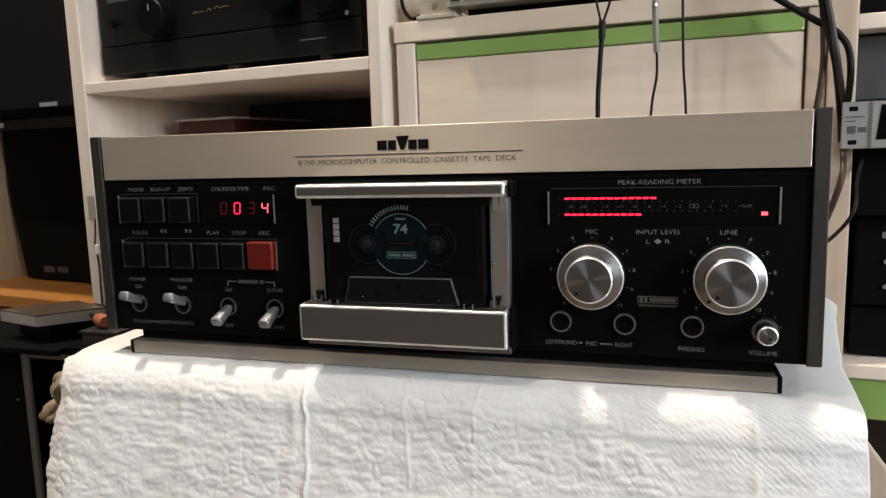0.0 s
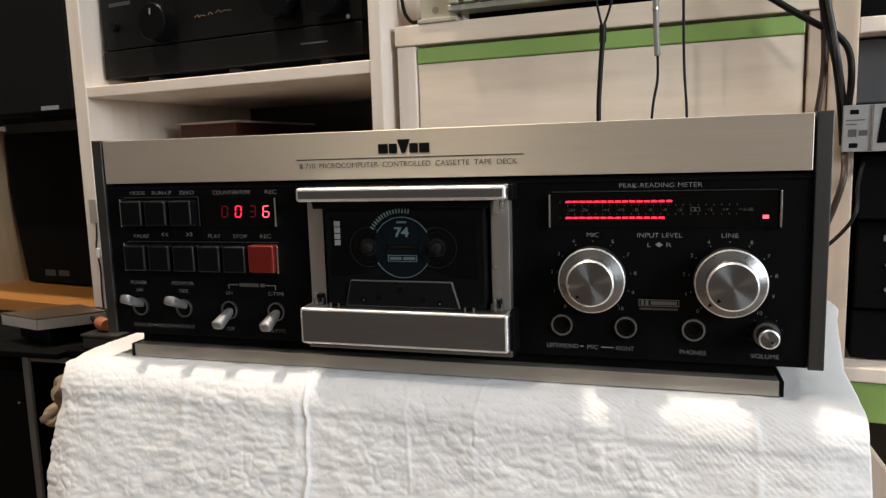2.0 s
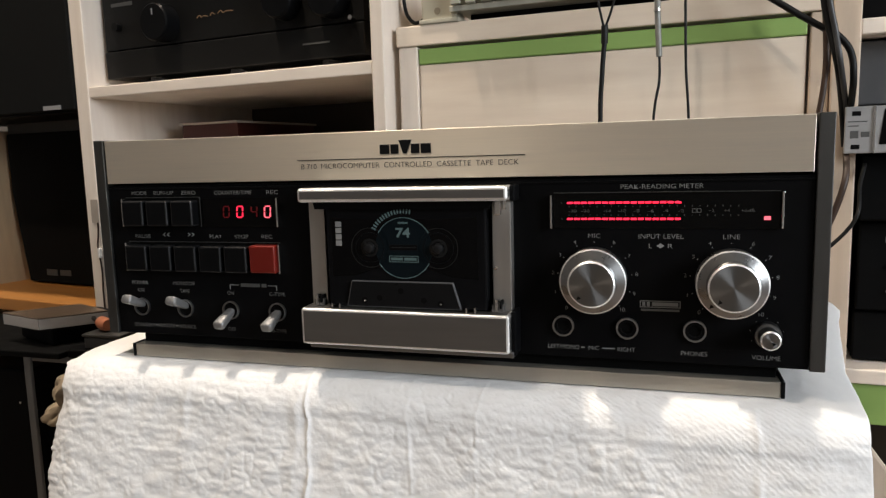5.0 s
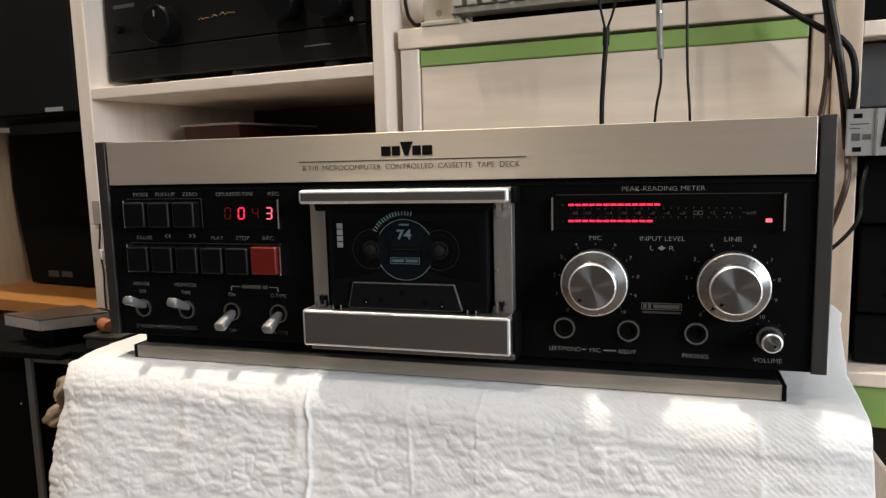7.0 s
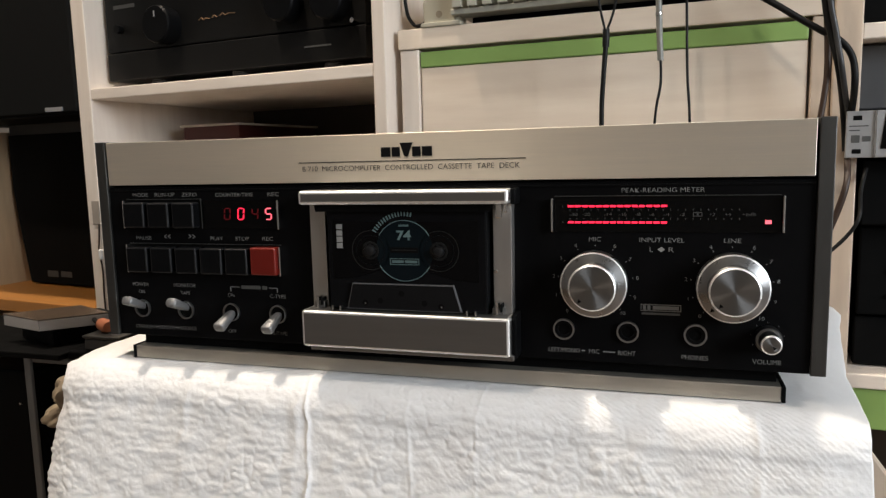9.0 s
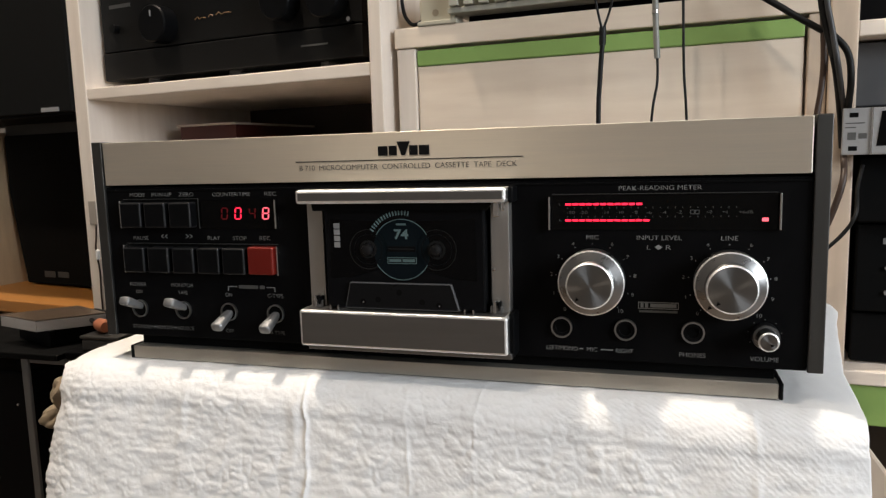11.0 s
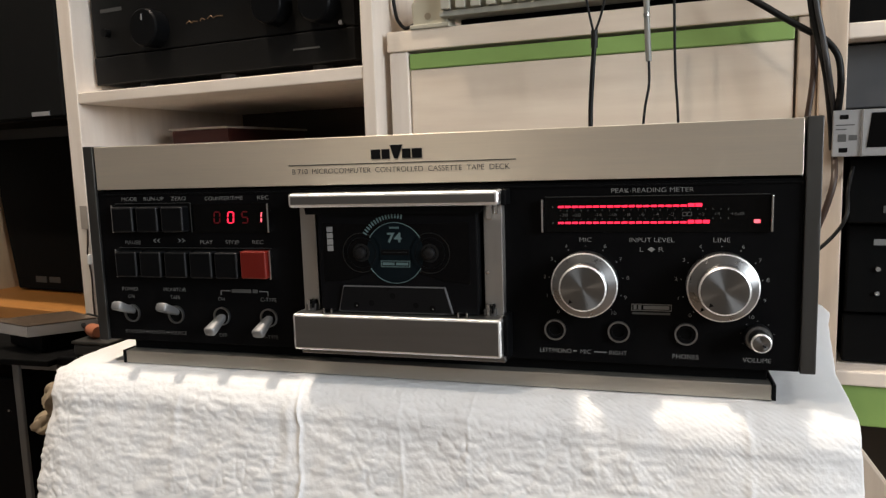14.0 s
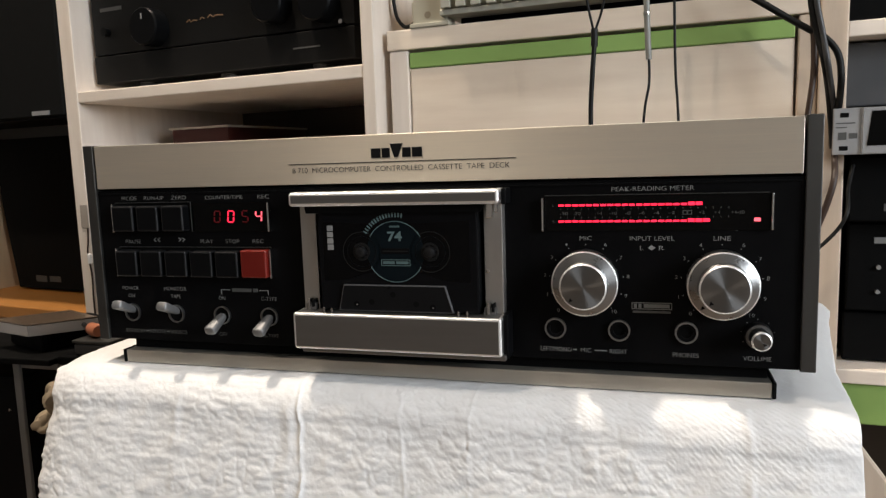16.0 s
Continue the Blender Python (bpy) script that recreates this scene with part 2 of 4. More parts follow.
def lathe(profile, x, z, n=48, into=None):
    """A turned body about an axis along y through (x, z); profile: (radius, y) pairs from back to front."""
    bm = bmesh.new()
    rings = []
    for r, y in profile:
        if r < 1e-6:
            rings.append([bm.verts.new((x, y, z))])
        else:
            rings.append([bm.verts.new((x + r * math.cos(2 * math.pi * i / n), y, z + r * math.sin(2 * math.pi * i / n))) for i in range(n)])
    for a, b in zip(rings, rings[1:]):
        for i in range(n):
            j = (i + 1) % n
            if len(a) == 1 and len(b) == 1:
                continue
            if len(b) == 1:
                bm.faces.new((a[i], a[j], b[0]))
            elif len(a) == 1:
                bm.faces.new((a[0], b[j], b[i]))
            else:
                bm.faces.new((a[i], a[j], b[j], b[i]))
    return join(into, bm) if into else bm


def ring(x, z, r0, r1, y0, y1, n=40, a0=0.0, a1=360.0, into=None):
    """A flat washer or arc of rectangular section, facing -y (y0 front, y1 back)."""
    bm = bmesh.new()
    full = abs(a1 - a0) >= 359.9
    k = n if full else n + 1
    row = []
    for i in range(k):
        a = radians(a0 + (a1 - a0) * i / n)
        c, s = math.cos(a), math.sin(a)
        row.append([bm.verts.new((x + r * c, y, z + r * s)) for r, y in ((r0, y1), (r0, y0), (r1, y0), (r1, y1))])
    for i in range(n):
        a, b = row[i], row[(i + 1) % k]
        for j in range(4):
            bm.faces.new((a[j], a[(j + 1) % 4], b[(j + 1) % 4], b[j]))
    if not full:
        bm.faces.new(row[0])
        bm.faces.new(row[-1][::-1])
    return join(into, bm) if into else bm


def prism(points, y0, y1, bevel=0.0):
    """A plate with the outline points (x, z), from y0 in front to y1 behind."""
    bm = bmesh.new()
    f = [bm.verts.new((x, y0, z)) for x, z in points]
    b = [bm.verts.new((x, y1, z)) for x, z in points]
    bm.faces.new(f)
    bm.faces.new(b[::-1])
    for i in range(len(f)):
        j = (i + 1) % len(f)
        bm.faces.new((f[i], b[i], b[j], f[j]))
    bmesh.ops.recalc_face_normals(bm, faces=bm.faces[:])
    if bevel:
        bmesh.ops.bevel(bm, geom=bm.edges[:], offset=bevel, segments=2, profile=0.5, affect="EDGES")
    return bm


def tube(points, r, n=12, into=None):
    """A round cable through the points, smoothed."""
    pts = [Vector(p) for p in points]
    fine = []
    for i in range(len(pts) - 1):
        p0, p1, p2, p3 = pts[max(i - 1, 0)], pts[i], pts[i + 1], pts[min(i + 2, len(pts) - 1)]
        for k in range(8):
            t = k / 8
            fine.append(0.5 * ((2 * p1) + (p2 - p0) * t + (2 * p0 - 5 * p1 + 4 * p2 - p3) * t * t + (3 * p1 - p0 - 3 * p2 + p3) * t ** 3))
    fine.append(pts[-1])
    bm = bmesh.new()
    rows = []
    for i, p in enumerate(fine):
        d = (fine[min(i + 1, len(fine) - 1)] - fine[max(i - 1, 0)]).normalized()
        u = d.cross(Vector((0.31, 0.9, 0.2))).normalized()
        w = d.cross(u)
        rows.append([bm.verts.new(p + r * (math.cos(2 * math.pi * k / n) * u + math.sin(2 * math.pi * k / n) * w)) for k in range(n)])
    for a, b in zip(rows, rows[1:]):
        for k in range(n):
            bm.faces.new((a[k], a[(k + 1) % n], b[(k + 1) % n], b[k]))
    bm.faces.new(rows[0][::-1])
    bm.faces.new(rows[-1])
    bmesh.ops.recalc_face_normals(bm, faces=bm.faces[:])
    return join(into, bm) if into else bm


def words(body, x, z, h, mat, parent, y=-0.0003, width=None, turn=0.0, name="lettering", weight=-0.012):
    """Printed words, middle at (x, z), capitals h high, facing -y."""
    cu = bpy.data.curves.new("text", "FONT")
    cu.body, cu.align_x, cu.size, cu.extrude, cu.offset = body, "LEFT", 1.0, 0.0, weight
    tmp = new("tmp", cu)
    bpy.context.view_layer.update()
    me = bpy.data.meshes.new_from_object(tmp.evaluated_get(bpy.context.evaluated_depsgraph_get()))
    bpy.data.objects.remove(tmp)
    bpy.data.curves.remove(cu)
    n = len(me.vertices)
    co = np.empty(n * 3)
    me.vertices.foreach_get("co", co)
    co = co.reshape(-1, 3)
    k = h / 0.72
    w = (co[:, 0].max() - co[:, 0].min()) * k
    kx = k * (width / w) if width else k * 1.12
    u = (co[:, 0] - (co[:, 0].max() + co[:, 0].min()) / 2) * kx
    v = (co[:, 1] - 0.36) * k
    c, s = math.cos(radians(turn)), math.sin(radians(turn))
    me.vertices.foreach_set("co", np.stack([x + u * c - v * s, np.full(n, y), z + u * s + v * c], 1).ravel())
    me.name = name
    me.materials.clear()
    me.materials.append(mat)
    ob = new(name, me)
    ob.parent = parent
    return ob


MM = 0.001


def mm(*a):
    return [v * MM for v in a]


# ---- room ----
def room():
    f = tagged(part("floor", box(-2.2, 2.4, -2.4, 1.35, -0.1, 0.0), FLOOR), "dark oak floor of the listening room", "floor", kind="structure")
    tagged(part("wall_north", box(-2.2, 2.4, 1.25, 1.35, 0.0, 3.2), PLASTER), "painted wall behind the shelves", "wall", kind="structure")
    tagged(part("wall_south", box(-2.2, 2.4, -2.5, -2.4, 0.0, 3.2), PLASTER), "painted wall opposite the shelves", "wall", kind="structure")
    tagged(part("wall_west", box(-2.3, -2.2, -2.5, 1.35, 0.0, 3.2), PLASTER), "painted side wall", "wall", kind="structure")
    w = box(2.4, 2.5, -2.5, -1.8, 0.0, 3.2)
    box(2.4, 2.5, -0.4, 1.35, 0.0, 3.2, into=w)
    box(2.4, 2.5, -1.8, -0.4, 0.0, 0.9, into=w)
    box(2.4, 2.5, -1.8, -0.4, 2.2, 3.2, into=w)
    tagged(part("wall_east", w, PLASTER), "painted side wall with a window opening", "wall", kind="structure")
    tagged(part("ceiling", box(-2.3, 2.5, -2.5, 1.35, 3.2, 3.3), CEILING), "plain white ceiling", "ceiling", kind="structure")
    win = thing("window_1", "white-framed window in the side wall", "window", kind="structure")
    fr = box(2.42, 2.48, -1.8, -1.74, 0.9, 2.2)
    for b in ((2.42, 2.48, -0.46, -0.4, 0.9, 2.2), (2.42, 2.48, -1.74, -0.46, 0.9, 0.96), (2.42, 2.48, -1.74, -0.46, 2.14, 2.2), (2.42, 2.48, -1.13, -1.07, 0.96, 2.14)):
        box(*b, into=fr)
    part("window_frame", fr, CEILING, win)
    for y in (-1.74, -1.07):
        g = part("pane", box(2.447, 2.453, y, y + 0.61, 0.96, 2.14), glass, win)
        g.visible_shadow = False
    lamp = thing("ceiling_lamp", "small round ceiling spotlight with an opal glass", "lamp", pose(-0.66, 0.10, 3.2), group="ceiling spotlights")
    bm = lathe([(0.0, 0.0), (0.06, 0.0), (0.06, 0.03), (0.0, 0.03)], 0, 0)
    bmesh.ops.rotate(bm, verts=bm.verts, matrix=Matrix.Rotation(radians(-90), 3, "X"))
    part("base", bm, CEILING, lamp)
    bm = lathe([(0.0, 0.03), (0.035, 0.032), (0.040, 0.05), (0.038, 0.10), (0.024, 0.118), (0, 0.12)], 0, 0)
    bmesh.ops.rotate(bm, verts=bm.verts, matrix=Matrix.Rotation(radians(-90), 3, "X"))
    part("shade", bm, GLOW, lamp, smooth=True)
    copy_thing(lamp, pose(-0.72, -0.90, 3.2))


room()


# ---- table and paper towel ----
def table():
    t = thing("side_table", "small white wooden side table under a paper towel", "table", pose(0, 0, 0))
    part("tabletop", box(-0.205, 0.205, 0.004, 0.36, Z0 - 0.03, Z0 - 0.002, 0.004), WOOD, t)
    for x in (-0.200, 0.160):
        for y in (0.03, 0.31):
            part("leg", box(x, x + 0.04, y, y + 0.04, 0.0, Z0 - 0.03, 0.003), WOOD_UP, t)


table()

TOWEL_CREASES = ((-0.062, 0.0019, 0.0012), (-0.069, 0.0010, 0.004), (0.004, 0.0005, 0.0009), (0.046, 0.0005, 0.0009), (-0.150, 0.0008, 0.003), (0.190, 0.0013, 0.0020))


# short folds across the fall: distance from the back edge, from x, to x, height
TOWEL_CROSS = ((0.384, -0.062, -0.020, 0.0011), (0.366, 0.020, 0.045, 0.0006), (0.352, -0.180, -0.150, 0.0003))


def towel_height(x, u, wall):
    """Relief of the towel: pressed dashes, slanting ribs, soft folds and a few long creases."""
    wx = 0.35 * noise.noise(Vector((x * 30, u * 30, 2.0))) + 0.5 * noise.noise(Vector((x * 90, u * 90, 3.0)))
    wz = 0.35 * noise.noise(Vector((x * 30, u * 30, 8.0))) + 0.5 * noise.noise(Vector((x * 90, u * 90, 9.0)))
    d, _ = noise.voronoi(Vector((x * 104 + wx, u * 170 + wz, 0.5)))
    patch = 0.5 + 0.9 * noise.noise(Vector((x * 22, u * 26, 4.4)))
    puff = min(0.30, d[1] - d[0])
    h = 0.0021 * puff * min(0.8, max(0.25, patch)) * (0.35 + 0.65 * wall)
    h += 0.00034 * noise.noise(Vector((x * 90, u * 330, 7.7))) + 0.00016 * noise.noise(Vector((x * 330, u * 420, 3.1)))
    ribbed = min(1.0, max(0.0, (x + 0.03) / 0.12)) * min(1.0, max(0.0, 0.75 + 1.6 * noise.noise(Vector((x * 16, u * 18, 12.0)))))
    if ribbed > 0:
        h += 0.00025 * ribbed * math.sin(2 * math.pi * (0.80 * x - 0.60 * u) / 0.0024 + 1.6 * wx) * (0.5 + 0.5 * math.sin(2 * math.pi * (0.60 * x + 0.80 * u) / 0.0046 + 2.0 * wz)) * (0.4 + 0.6 * wall)
    h += (0.0011 * noise.noise(Vector((x * 24, u * 14, 1.3))) + 0.0006 * noise.noise(Vector((x * 70, u * 100, 6.3)))) * wall
    h += 0.0007 * (0.3 - abs(noise.noise(Vector((x * 46 + 3, u * 40, 5.5))))) * wall
    for cx, amp, w in TOWEL_CREASES:
        c = cx + 0.005 * noise.noise(Vector((u * 14, cx * 90, 0))) + 0.0022 * noise.noise(Vector((u * 90, cx * 90, 6)))
        h += amp * math.exp(-((x - c) / w) ** 2) * (0.35 + 0.65 * wall) * (0.65 + 0.9 * noise.noise(Vector((u * 45, cx * 50, 2))))
    for cu, x0, x1, amp in TOWEL_CROSS:
        if x0 - 0.01 < x < x1 + 0.01:
            fade = min(1.0, max(0.0, (x - x0 + 0.01) / 0.01)) * min(1.0, max(0.0, (x1 + 0.01 - x) / 0.01))
            h += amp * fade * math.exp(-((u - cu - 0.003 * noise.noise(Vector((x * 40, cu * 50, 1)))) / 0.0012) ** 2)
    return h


# side edges of the towel: distance past the table's front edge, and x
TOWEL_LEFT = ((-0.28, -0.053, -0.020, 0.006, 0.0380, 0.0626, 0.0924, 0.1035, 0.30), (-0.266, -0.2676, -0.265, -0.256, -0.2510, -0.2555, -0.2575, -0.2580, -0.265))
TOWEL_RIGHT = ((-0.259, -0.213, -0.133, -0.078, -0.044, -0.011, 0.0262, 0.047, 0.30), (0.288, 0.2772, 0.2622, 0.252, 0.2488, 0.246, 0.2425, 0.244, 0.249))


def towel():
    nx, r, front = 560, 0.022, -0.003
    back = 0.285
    us = list(np.arange(0, back - front, 0.006)) + list(np.arange(back - front, back - front + 0.26, 0.0011))
    bm = bmesh.new()
    grid = []
    for u in us:
        flat = back - front
        if u <= flat:
            p, nrm, wall = (back - u, 0.0), (0, 1), 0.0
        elif u <= flat + r * math.pi / 2:
            a = (u - flat) / r
            p, nrm, wall = (front - r * math.sin(a), -r * (1 - math.cos(a))), (-math.sin(a), math.cos(a)), a / (math.pi / 2)
        else:
            d = u - flat - r * math.pi / 2
            p, nrm, wall = (front - r - 0.22 * d, -r - d), (-0.977, 0.215), 1.0
        s = u - flat
        left = np.interp(s, TOWEL_LEFT[0], TOWEL_LEFT[1]) + 0.003 * noise.noise(Vector((u * 60, 0, 9))) + 0.0012 * noise.noise(Vector((u * 260, 0, 4)))
        right = np.interp(s, TOWEL_RIGHT[0], TOWEL_RIGHT[1]) + 0.001 * noise.noise(Vector((u * 30, 5, 9)))
        row = []
        for i in range(nx + 1):
            x = left + (right - left) * i / nx
            edge = min(x - left, right - x)
            h = towel_height(x, u, wall)
            if abs(x) < 0.208 and u < flat - 0.012:
                h = min(h, 0.0) * 0.3
            droop = 0.005 * max(0.0, 1 - edge / 0.03) ** 2
            y = p[0] + nrm[0] * (h - droop)
            z = p[1] + nrm[1] * (h - droop)
            row.append(bm.verts.new((x, y, Z0 + 0.0015 + z)))
        grid.append(row)
    for a, b in zip(grid, grid[1:]):
        for i in range(nx):
            bm.faces.new((a[i], b[i], b[i + 1], a[i + 1]))
    ob = part("paper_towel", bm, PAPER, smooth=True)
    so = ob.modifiers.new("thickness", "SOLIDIFY")
    so.thickness, so.offset = 0.0008, -1
    tagged(ob, "white quilted paper towel draped over the table edge", "paper towel")


towel()


# ---- cassette deck ----
deck = thing("cassette_deck", "silver and black cassette deck with glowing red displays", "cassette deck", pose(0, 0, Z0))


def dbox(name, a, mat, bevel=0.3, parent=deck, label=""):
    return part(name, box(*mm(*a), bevel * MM), mat, parent, label)


# case, front plates, side trims and foot rail
dbox("case", (-217, 217, 6, 312, 18, 147), BLACK, 1.0, label="black sheet-metal case")
flap = dbox("top_flap", (-216.3, 216.3, 0, 14, 121.2, 149.8), ALU, 0.35, label="brushed aluminium top flap")
panel = dbox("front_panel", (-217.2, 217.2, 1.2, 10, 18.2, 119.6), BLACK, 0.4, label="black control panel")
dbox("panel_lip", (-217.2, 217.2, 0.6, 1.6, 117.2, 118.2), BLACK_KEY, 0.2)
for s in (-1, 1):
    x0, x1 = sorted((217.5 * s, 225 * s))
    dbox("side_trim", (x0, x1, -0.6, 310, 17.6, 150.4), TRIM, 0.5, label="grey anodised aluminium side trim")
    x0, x1 = sorted((204.5 * s, 206.5 * s))
    dbox("rail_cap", (x0, x1, -0.8, 40, 2.2, 11.2), BLACK_KEY, 0.4, label="black plastic end cap")
    dbox("hinge_pin", (215.4 * s - 1, 215.4 * s + 1, 0.4, 3, 126.0, 128.4), CHROME, 0.3)
dbox("base", (-203, 203, 8, 300, 1.8, 18), BLACK_DEEP, 0.5, label="recessed black base")
dbox("foot_rail", (-204.4, 204.4, -0.3, 12, 2.4, 10.9), ALU_RAIL, 0.5, label="brushed aluminium foot rail")


# maker's mark as plain shapes, and the line of words below it
def makers_mark():
    bm = box(*mm(-17.2, -11.2, -0.35, 0, 136.0, 141.6))
    box(*mm(-10.4, -5.4, -0.35, 0, 136.0, 141.6), into=bm)
    join(bm, prism([(-5.2 * MM, 144.0 * MM), (2.8 * MM, 144.0 * MM), (-0.4 * MM, 136.0 * MM), (-2.6 * MM, 136.0 * MM)], -0.00035, 0))
    box(*mm(2.4, 7.6, -0.35, 0, 136.0, 141.6), into=bm)
    box(*mm(8.4, 14.6, -0.35, 0, 136.0, 141.6), into=bm)
    part("maker_mark", bm, PRINT_DARK, flap, "black maker's mark")


makers_mark()
part("rule", box(*mm(-72, 69.8, -0.25, 0, 133.35, 133.75)), PRINT_DARK, flap)
words("B 710  MICROCOMPUTER  CONTROLLED  CASSETTE  TAPE  DECK", -0.0016, 0.1298, 0.0032, PRINT_DARK, flap, -0.0003, 0.1355)


# winding arrows
def chevrons(x, z, way):
    bm = bmesh.new()
    for dx in (-1.5, 1.5):
        for s in (-1, 1):
            tip, end = x + dx - 1.2 * way, x + dx + 1.2 * way
            join(bm, prism([(tip * MM, z * MM), ((tip + 0.7 * way) * MM, z * MM), (end * MM, (z + 1.25 * s) * MM), ((end - 0.7 * way) * MM, (z + 1.25 * s) * MM)], 0.9 * MM, 1.3 * MM))
    bmesh.ops.recalc_face_normals(bm, faces=bm.faces[:])
    part("winding_arrows", bm, PRINT, panel)


chevrons(-173.1, 86.9, 1)
chevrons(-153.9, 87.0, -1)


# keys
def key(x, z, w, h, mat, label):
    k = edged(part("key", box(*mm(x - w / 2, x + w / 2, -6.0, 4, z - h / 2, z + h / 2), 1.1 * MM, 3), mat, deck, label), RED_EDGE if mat is RED_KEY else KEY_EDGE)
    return k


KEY_XS = (-193.6, -174.5, -155.2, -136.2, -117.4)
for x in KEY_XS[:3]:
    key(x, 101.4, 16.4, 16.6, BLACK_KEY, "black rectangular push key")
for x in KEY_XS:
    key(x, 71.6, 16.4, 17.0, BLACK_KEY, "black rectangular push key")
key(-97.7, 72.2, 18.2, 17.6, RED_KEY, "red record key")
dbox("key_well", (-204.0, -145.0, 0.9, 3, 92.0, 111.2), BLACK_DEEP, 0.2)
dbox("key_well", (-204.0, -87.6, 0.9, 3, 61.8, 81.6), BLACK_DEEP, 0.2)
for x, z0, z1 in ((-203.8, 92.4, 111.0), (-87.0, 92.4, 110.8), (-203.5, 62.3, 81.6), (-87.4, 62.6, 81.2), (84.4, 92.2, 110.8), (202.1, 92.5, 111.6)):
    dbox("end_bracket", (x - 0.6, x + 0.6, -3.0, 2, z0, z1), CHROME, 0.4, label="bright metal end bracket")

for a in ((-203.4, -145.0, 111.5, 111.9), (-145.2, -144.8, 92.4, 111.5), (-203.1, -88.0, 81.9, 82.3), (85.4, 201.2, 111.6, 112.0)):
    dbox("frame_line", (a[0], a[1], 0.4, 2, a[2], a[3]), FRAME_LINE, 0.1)
P = deck
LY = 0.0010
for body, x, z, w in (("MODE", -192.2, 114.8, 12), ("RUN-UP", -172.9, 114.8, 15.4), ("ZERO", -153.8, 114.7, 11.4), ("COUNTER/TIME", -120.1, 114.4, 27.5), ("REC", -91.6, 114.4, 8.2),
                      ("PAUSE", -191.9, 85.8, 12.2), ("PLAY", -134.9, 86.0, 9.2), ("STOP", -115.8, 86.0, 10.0), ("REC", -97.2, 86.1, 7.8),
                      ("POWER", -197.4, 53.9, 13.0), ("ON", -197.1, 48.8, 5.0), ("MONITOR", -162.0, 54.1, 17.2), ("TAPE", -162.0, 48.9, 7.4), ("ON", -126.7, 48.7, 4.8),
                      ("C-TYPE", -92.2, 48.9, 11.4), ("STANDBY", -196.2, 24.4, 15.8), ("REMOTE", -178.4, 24.5, 12.8), ("SOURCE", -161.6, 24.6, 12.8),
                      ("OFF", -127.4, 24.4, 6.0), ("B-TYPE", -92.0, 24.6, 10.4),
                      ("PEAK-READING METER", 143.0, 114.9, 42.5), ("MIC", 107.7, 88.0, 6.6), ("INPUT LEVEL", 143.0, 87.9, 23.2), ("LINE", 178.5, 87.9, 8.4),
                      ("L", 137.7, 82.7, 1.8), ("R", 147.9, 82.7, 2.6), ("LEFT/MONO", 90.6, 24.2, 17.6), ("MIC", 107.5, 24.2, 5.8), ("RIGHT", 125.3, 24.2, 9.4),
                      ("PHONES", 161.0, 23.8, 13.4), ("VOLUME", 196.9, 23.5, 14.0)):
    words(body, x * MM, z * MM, 2.55 * MM, PRINT_MID if z < 25 and x < -80 else PRINT, P, LY, w * MM)
for a in ((-187.6, -185.4, 24.3, 24.8), (-171.2, -169.0, 24.4, 24.9), (100.4, 102.4, 24.0, 24.5), (112.2, 119.0, 24.0, 24.5),
          (-126.9, -120.0, 53.9, 54.3), (-126.9, -126.5, 51.2, 53.9), (-98.6, -92.2, 53.9, 54.3), (-92.6, -92.2, 51.2, 53.9)):
    part("printed_line", box(*mm(a[0], a[1], 0.9, 1.3, a[2], a[3])), PRINT, P)
bm = box(*mm(-118.6, -104.6, 0.9, 1.3, 53.0, 55.2))
box(*mm(-103.2, -99.8, 0.9, 1.3, 53.0, 55.2), into=bm)
part("printed_bar", bm, PRINT_DIM, P)
part("arrow_mark", prism([(-0.0020 + 0.1428, 0.0827), (0.1428, 0.0841), (0.1448, 0.0827), (0.1428, 0.0813)], 0.0009, 0.0013), PRINT, P)
# noise-reduction badge: frame, two small squares and grey bars of writing
bm = box(*mm(132.4, 153.6, 0.9, 1.3, 52.0, 52.4))
for a in ((132.4, 153.6, 48.6, 49.0), (132.4, 132.8, 49.0, 52.0), (153.2, 153.6, 49.0, 52.0), (133.6, 135.2, 49.3, 51.7), (136.0, 137.6, 49.3, 51.7), (138.8, 152.4, 49.5, 51.5)):
    box(*mm(a[0], a[1], 0.9, 1.3, a[2], a[3]), into=bm)
part("badge", bm, PRINT_MID, P, "grey outlined badge")
part("printed_bar", box(*mm(133, 153, 0.9, 1.3, 46.6, 47.7)), PRINT_DIM, P)


